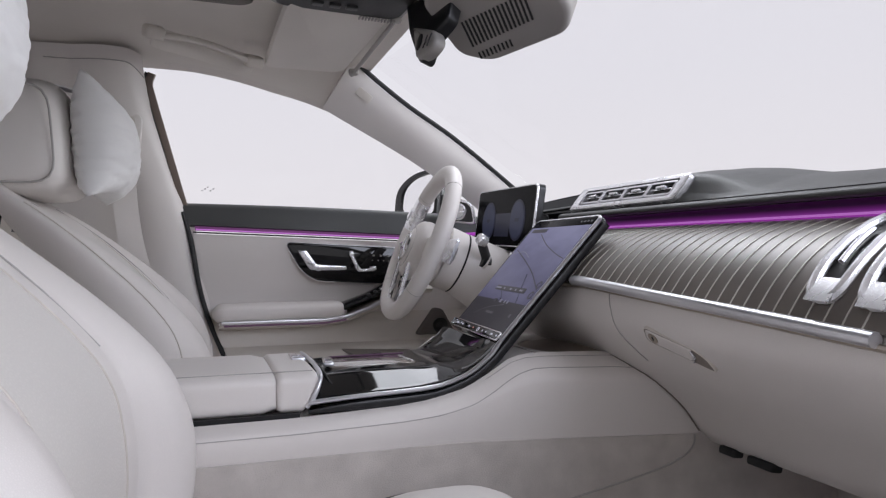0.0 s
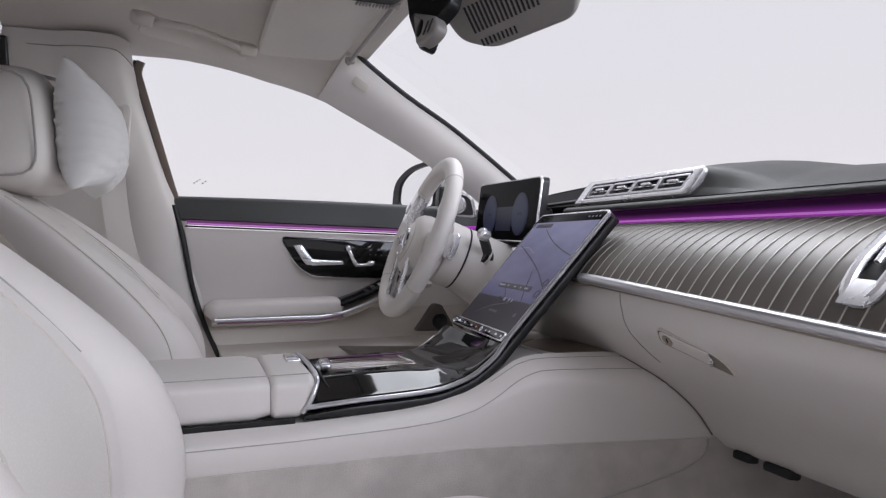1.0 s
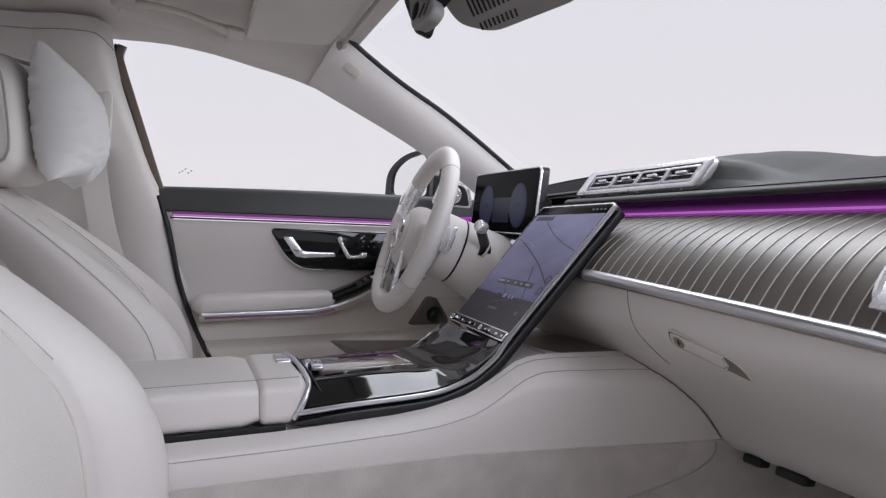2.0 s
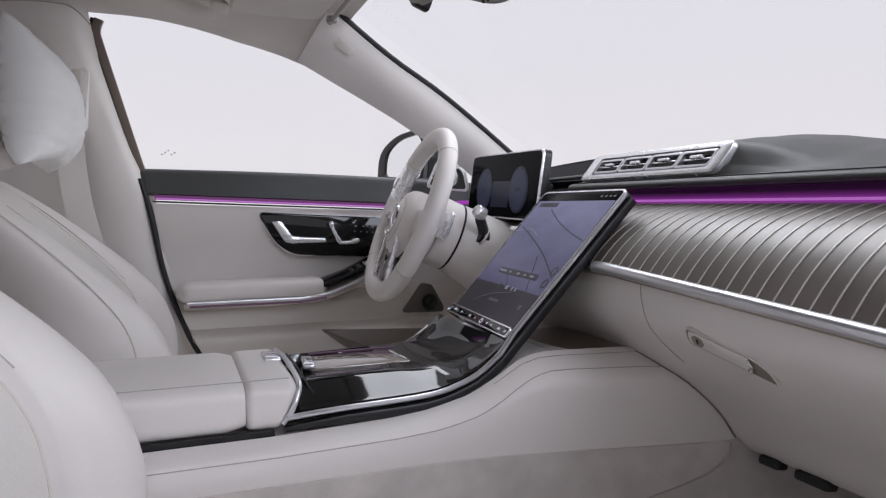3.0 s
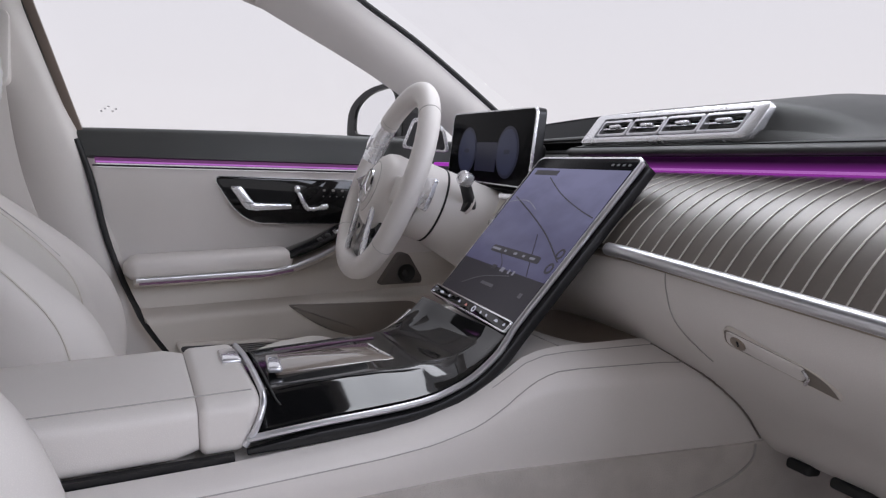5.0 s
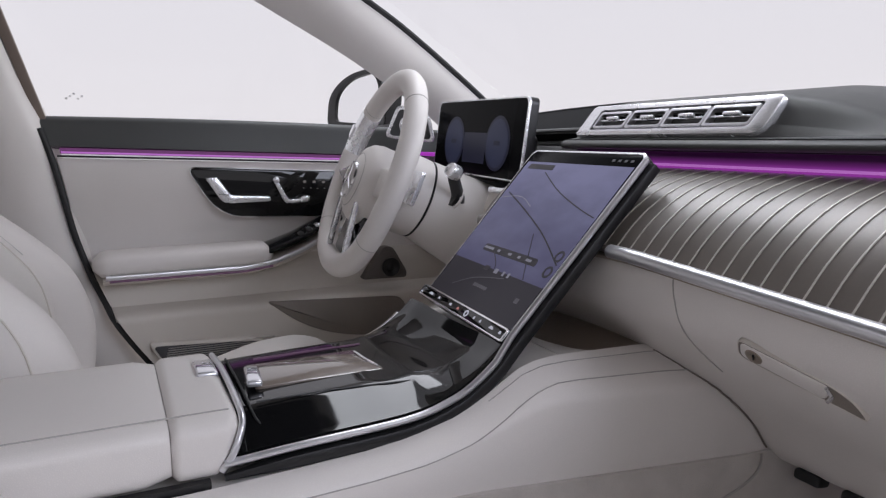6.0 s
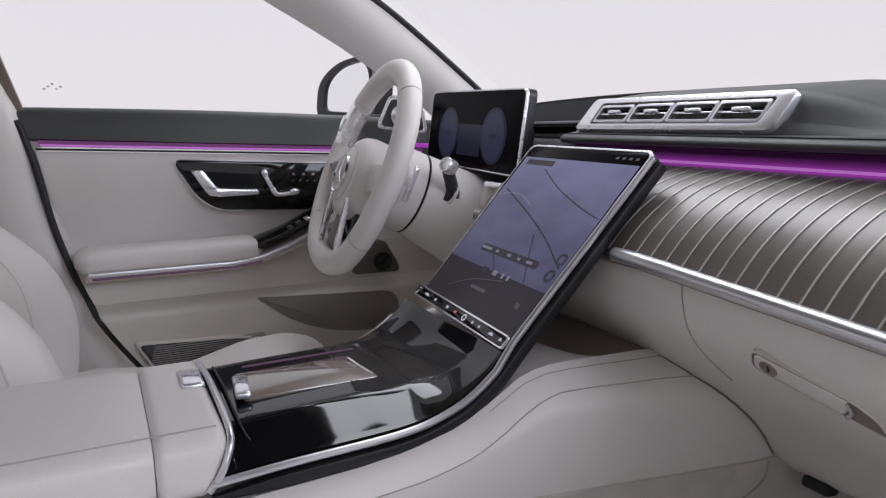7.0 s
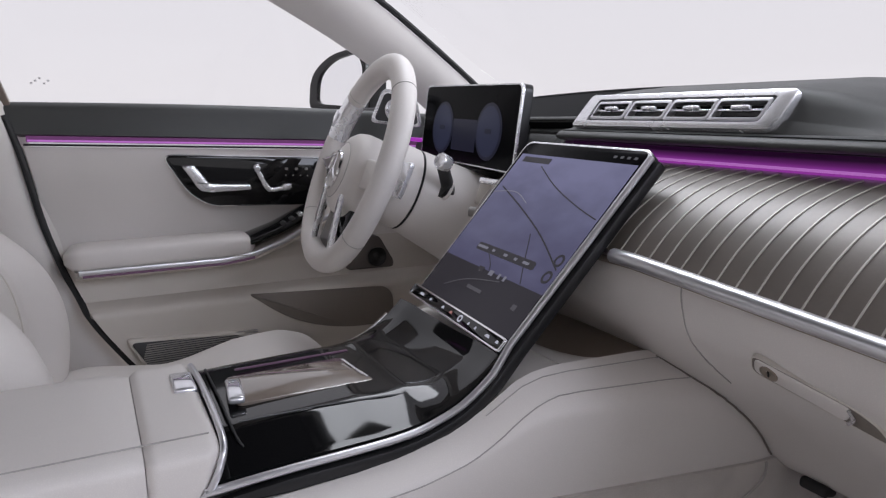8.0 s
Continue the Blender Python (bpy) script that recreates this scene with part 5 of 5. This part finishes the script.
CT = smooth_of([(-0.20, 0.585), (0.0, 0.575), (0.17, 0.602), (0.27, 0.632), (0.34, 0.638), (0.38, 0.626), (0.41, 0.592), (0.425, 0.545), (0.43, 0.50)])


def cushion(u, v):
    x = -0.20 + 0.628 * v
    a = 2 * PI * u
    c, s = math.cos(a), math.sin(a)
    w = 0.238 - 0.02 * max(0.0, (x - 0.28) / 0.11) ** 2
    top = soften(CT, x, 0.012)
    if s >= 0:
        yy = abs(c) ** 0.55 * (1 if c > 0 else -1)
        lip = smooth_of([(0.0, 0.0), (0.5, 0.05), (0.72, 0.8), (0.82, 1.0), (0.92, 0.85), (1.0, 0.2)])(abs(yy)) * 0.020 * smooth_of([(0.05, 1.0), (0.16, 0.0)])(x) - 0.045 * smooth_of([(0.5, 0.0), (0.8, 0.4), (1.0, 1.0)])(abs(yy)) * smooth_of([(0.05, 0.0), (0.2, 1.0)])(x) * s
        return (x, SY + w * yy, 0.50 + (top - 0.50) * s ** 0.35 + lip)
    return (x, SY + w * abs(c) ** 0.5 * (1 if c > 0 else -1), 0.50 - 0.10 * abs(s) ** 0.5)


cush = part("seat_cushion", sheet(cushion, 72, 56, closed_u=True, caps=True), LEATHER, seat, "white leather seat cushion", sharp=70)
for sg in (-1, 1):
    part("cushion_seam", sweep([Vector(cushion((0.25 - sg * (0.135 - 0.020 * math.sin(PI * k))), 0.56 + 0.22 * k)) + Vector((0, 0, 0.0006)) for k in np.linspace(0, 1, 24)], circle(0.0016, n=6)), DARK_GREY, cush, "dark curved cushion seam")
part("seat_base", block(at(0.05, SY, 0.375), 0.42, 0.40, 0.10, 0.02), DARK_GREY, seat, "dark plastic seat base")
for sg in (-1, 1):
    part("seat_rail", block(at(0.05, SY + sg * 0.17, 0.328), 0.55, 0.04, 0.03, 0.006), RUBBER, seat, "black floor rail")


def soft_box(cx, cz, hx, hy, hz, p=5.0, lean=0.0, pinch=0.0):
    def f(u, v):
        a, b = 2 * PI * u, PI * (v - 0.5)
        d = Vector((math.cos(b) * math.cos(a), math.cos(b) * math.sin(a), math.sin(b)))
        r = (abs(d.x) ** p + abs(d.y) ** p + abs(d.z) ** p) ** (-1 / p)
        q = d * r
        return Vector((cx + hx * q.x * (1 - pinch * q.z) + lean * q.z * hz, SY + hy * q.y * (1 - 0.06 * q.z), cz + hz * q.z))
    return f


headrest = part("headrest", sheet(soft_box(-0.285, 1.082, 0.090, 0.135, 0.098, 5.0, -0.08), 64, 40, closed_u=True), LEATHER, seat, "padded white leather headrest")
for sg in (-1, 1):
    ring = []
    for i in range(40):
        a = 2 * PI * i / 40
        c, s = math.cos(a), math.sin(a)
        q = (abs(c) ** 5 + abs(s) ** 5) ** -0.2
        ring.append((-0.287 + 0.070 * c * q - 0.08 * s * q * 0.078, SY + sg * 0.1345, 1.082 + 0.078 * s * q))
    part("headrest_piping", sweep(ring, circle(0.0018, n=6), up=(0, 1, 0), closed=True), STITCH, headrest, "headrest piping")
for sg in (-1, 1):
    part("headrest_post", sweep([(-0.31, SY + sg * 0.07, 0.93), (-0.30, SY + sg * 0.07, 1.0)], circle(0.007, n=10)), SATIN_BLACK, headrest, "black headrest post")
part("headrest_cover", block(at(-0.30, SY, 0.985), 0.06, 0.20, 0.02, 0.006), DARK_GREY, headrest, "dark headrest guide")


def cushion_pillow(sy, sx, up=0.0):
    """A head pillow strapped to the headrest: puffed, with pinched seams and folds."""
    def f(side):
        def g(u, v):
            a, b = 2 * u - 1, 2 * v - 1
            fat = max(0.0, (1 - abs(a) ** 3.2) * (1 - abs(b) ** 3.2)) ** 0.5
            yy = sy + 0.128 * a * (1 - 0.07 * (1 - b * b))
            zz = 1.080 + 0.092 * b * (1 - 0.10 * (1 - a * a)) + (0.020 * a ** 4 if b > 0 else 0.004 * a * a) * b
            edge_k = 1 - min(1.0, (1 - max(abs(a), abs(b))) / 0.30)
            fold = noise.noise(Vector((a * 4 + sx * 9, b * 9, side * 3.0))) * 0.012 + abs(noise.noise(Vector((a * 9 + 3, b * 17, side * 5.0)))) * 0.026 * edge_k + 0.006 * edge_k * math.sin(b * 26 + 5 * a) * (1 if abs(a) > abs(b) else 0.3)
            xx = sx - 0.022 + side * ((0.072 if side > 0 else 0.030) * fat + fold * (0.25 + 0.75 * edge_k) * fat) - 0.05 * (zz - 1.08)
            return (xx, yy, zz + up)
        return g
    bm = sheet(f(1), 60, 48)
    sheet(f(-1), 60, 48, bm=bm)
    bmesh.ops.remove_doubles(bm, verts=bm.verts, dist=0.0008)
    bmesh.ops.recalc_face_normals(bm, faces=bm.faces)
    return bm


for sy, sx, up, words in ((SY, -0.150, 0.0, "puffy white head pillow hung on the driver's headrest"), (-0.337, -0.190, 0.018, "puffy white head pillow hung on the passenger headrest")):
    pil = thing("head_pillow", sx, sy, 0.985, words, "pillow", "head pillows")
    part("cover", cushion_pillow(sy, sx, up), PILLOW, pil, "creased white pillow cover", sharp=75)
    part("seam", sweep([(sx + 0.046 - 0.05 * 0.02 * s, sy + 0.030 * math.cos(t), 1.085 + up + 0.022 * math.sin(t)) for s, t in ((math.sin(t), t) for t in np.linspace(0, 2 * PI, 24, endpoint=False))], circle(0.0012, n=5), up=(1, 0, 0), closed=True), PILLOW, pil, "embossed emblem ring")
    part("strap", sweep(curve_points([(sx, sy, 1.165), (sx - 0.12, sy, 1.186), (sx - 0.228, sy, 1.15), (sx - 0.236, sy, 1.02)], 16), [(-0.02, -0.0015), (0.02, -0.0015), (0.02, 0.0015), (-0.02, 0.0015)]), PILLOW, pil, "white pillow strap")
other = copy_thing(seat, pose(-0.058, -0.337, 0.32, 0, 0, -8))
tagged(other, "white leather passenger seat with perforated centre and bolsters")

# ---- seat belt ----
seat_belt = thing("seat_belt", -0.12, 0.64, 0.60, "cream woven seat belt hanging from the centre pillar", "seat belt")
part("strap", sweep(curve_points([(-0.150, 0.648, 1.16), (-0.150, 0.640, 1.05), (-0.135, 0.630, 0.92), (-0.10, 0.635, 0.78), (-0.06, 0.645, 0.60)], 24), [(-0.024, -0.0012), (0.024, -0.0012), (0.024, 0.0012), (-0.024, 0.0012)], up=(0, 1, 0)), LEATHER, seat_belt, "cream woven belt strap")
part("belt_guide", plate(place((-0.135, 0.632, 1.13), (1, 0, -0.1), (-0.1, 0, 1)), rounded([(-0.020, -0.062), (0.020, -0.062), (0.018, 0.062), (-0.020, 0.062)], 0.018, 6), 0.03, 0.005), LEATHER, seat_belt, "white belt guide cover")
part("guide_slot", plate(place((-0.138, 0.6305, 1.155), (1, 0, -0.1), (-0.1, 0, 1)), rounded([(-0.010, -0.03), (0.010, -0.03), (0.010, 0.03), (-0.010, 0.03)], 0.009, 5), 0.004, 0.001), TRIM, seat_belt, "belt slot")

# ---- roof fittings ----
sun = part("window_4", plate(place((-0.40, MID, 1.356), (1, 0, 0), (0, -1, 0)), rounded([(-0.5, -0.345), (0.498, -0.345), (0.498, 0.345), (-0.5, 0.345)], 0.04, 6), 0.02, 0.004), BLACK)
tagged(sun, "black glass panoramic roof panel", "sunroof", kind="structure")

grab = thing("grab_handle", 0.02, 0.46, 1.29, "folded pale grey grab handle under the roof rail", "grab handle")
g0, g1 = Vector((-0.080, 0.455, 1.312)), Vector((0.112, 0.535, 1.293))
bar = [g0.lerp(g1, k) + Vector((0, -0.016 * math.sin(PI * k) ** 0.6, 0.010 * math.sin(PI * k))) for k in np.linspace(0, 1, 24)]
part("grip", sweep(bar, circle(0.0055, 0.007, 12)), TRIM, grab, "smooth pale handle grip")
for g in (g0, g1):
    part("mount", block(pose(g.x, g.y, g.z + 0.006, 25, 0, 20), 0.04, 0.03, 0.026, 0.008), TRIM, grab, "rounded handle mount")
part("recess", plate(place((0.016, 0.515, 1.303), (0.92, 0.38, -0.09), (0.2, -0.6, 0.75)), rounded([(-0.11, -0.020), (0.11, -0.020), (0.105, 0.022), (-0.105, 0.022)], 0.016, 5), 0.004, 0.001), HEADLINER, grab, "shallow recess in the headliner")

visor = thing("sun_visor", 0.24, 0.40, 1.31, "folded taupe sun visor against the headliner", "sun visor")
VS_M = place((0.236, 0.395, 1.315), (0.98, 0.06, 0.03), (0.05, -0.99, 0.10))
part("board", plate(VS_M, rounded([(-0.090, -0.172), (0.085, -0.178), (0.098, 0.172), (-0.098, 0.185)], [0.02, 0.03, 0.015, 0.015], 6), 0.018, 0.006), HEADLINER, visor, "taupe fabric visor board")
part("rod", sweep([VS_M @ Vector((0.105, 0.15, 0.004)), VS_M @ Vector((0.104, -0.165, 0.006))], circle(0.0045, n=10)), GREY, visor, "pale visor rod")
for k in (0.145, -0.150):
    part("clip", block(VS_M @ at(0.104, k, 0.004), 0.022, 0.014, 0.014, 0.004), GREY, visor, "visor clip")

over = thing("overhead_console", 0.24, MID, 1.32, "dark overhead console with lamp and buttons in the headliner", "overhead console")
OC_M = place((0.235, MID, 1.326), (1, 0, -0.02), (0, -1, 0))
oo = rounded([(-0.11, -0.235), (0.115, -0.235), (0.13, 0.235), (-0.11, 0.235)], 0.03, 6)
part("panel", plate(OC_M, oo, 0.03, 0.005), RUBBER, over, "gloss dark control panel")
part("frame", plate(OC_M @ at(0, 0, -0.004), [(x * 1.07, y * 1.04) for x, y in oo], 0.02, 0.005, hole=oo), GREY, over, "pale panel frame")
for k in range(12):
    part("rib", block(OC_M @ at(0.045 + 0.006 * k, -0.236, 0.001), 0.0025, 0.016, 0.004, 0), GREY, over)
for k in range(3):
    part("roof_button", block(OC_M @ at(-0.04 + 0.03 * k, -0.19, 0.002), 0.02, 0.016, 0.006, 0.002), DARK_GREY, over, "dark roof button")

cover = thing("sensor_housing", 0.46, MID, 1.25, "pale grey sensor housing with ventilation slits on the windscreen", "sensor housing")
SH_M = place((0.458, 0.012, 1.254), (0.42, -0.90, 0.10), (-0.75, -0.30, 0.50))
ho = rounded([(-0.120, -0.020), (-0.075, -0.058), (0.085, -0.058), (0.118, -0.015), (0.105, 0.10), (-0.105, 0.10)], 0.022, 6)
shell = part("shell", plate(SH_M, ho, 0.05, 0.012, segs=3), GREY, cover, "pale grey plastic shell")
for k in range(16):
    x = -0.070 + 0.0085 * k
    n0, n1 = -0.018 + 0.0002 * k, 0.034
    part("slit", block(SH_M @ pose(x, (n0 + n1) / 2 + 0.004, 0.0004, 0, 0, -18), 0.0032, n1 - n0, 0.002, 0), RUBBER, shell)
for k in range(9):
    x = -0.080 + 0.0085 * k
    part("slit", block(SH_M @ pose(x, -0.034, 0.0004, 0, 0, -18), 0.0028, 0.014, 0.002, 0), RUBBER, shell)
mirror = thing("rear_view_mirror", 0.36, 0.10, 1.20, "black framed rear view mirror end with sensor under the roof", "rear view mirror")
RM = place((0.357, 0.092, 1.276), (0.25, -0.95, 0.05), (0.25, 0.05, 0.95))
part("frame", plate(RM, rounded([(-0.060, -0.003), (-0.004, -0.074), (0.012, -0.077), (0.022, -0.040), (0.060, -0.020), (0.066, 0.08), (-0.104, 0.08)], 0.008, 4), 0.022, 0.005, segs=3), SATIN_BLACK, mirror, "black mirror frame")
sens = part("sensor", plate(RM @ at(0, 0, 0.010), rounded([(-0.032, -0.004), (0.000, -0.072), (0.034, -0.076), (0.060, -0.062), (0.044, -0.036)], [0.012, 0.008, 0.014, 0.016, 0.014], 6), 0.020, 0.006, segs=3), GREY, mirror, "grey rounded sensor cap")
part("sensor_eye", plate(RM @ at(0.006, -0.046, 0.0112), circle(0.008, 0.015, 20), 0.004, 0.001), SATIN_BLACK, mirror, "dark sensor eye")
for k in range(2):
    part("sensor_rib", block(RM @ pose(0.026 + 0.012 * k, -0.052, 0.0108, 0, 0, -20), 0.002, 0.022, 0.002, 0), DARK_GREY, sens, "dark groove in the cap")

# ---- outside mirror ----
wing = thing("door_mirror", 0.60, 0.92, 0.99, "black and chrome rimmed door mirror outside the window", "door mirror")
WM = place((0.590, 0.92, 1.060), (0.55, -0.83, 0), (0.05, 0.0, 1))
wo = rounded([(-0.075, -0.062), (0.075, -0.072), (0.082, 0.035), (0.060, 0.068), (-0.020, 0.052), (-0.070, 0.010)], [0.02, 0.02, 0.03, 0.02, 0.05, 0.03], 8)
part("housing", plate(WM @ at(0, 0, -0.012), [(x * 1.04, y * 1.05) for x, y in wo], 0.07, 0.012, segs=3), BLACK, wing, "gloss black mirror housing")
part("rim", plate(WM, [(x * 1.04, y * 1.05) for x, y in wo], 0.016, 0.004, hole=[(x * 0.82 + 0.008, y * 0.84) for x, y in wo]), SATIN_BLACK, wing, "black mirror rim")
part("glass", plate(WM @ at(0, 0, -0.006), [(x * 0.92 + 0.006, y * 0.92) for x, y in wo], 0.004), MIRROR, wing, "bright mirror glass", smooth=False)
part("arm", block(pose(0.63, 0.80, 0.985, 0, 0, 10), 0.06, 0.16, 0.025, 0.008), SATIN_BLACK, wing, "black mirror arm")
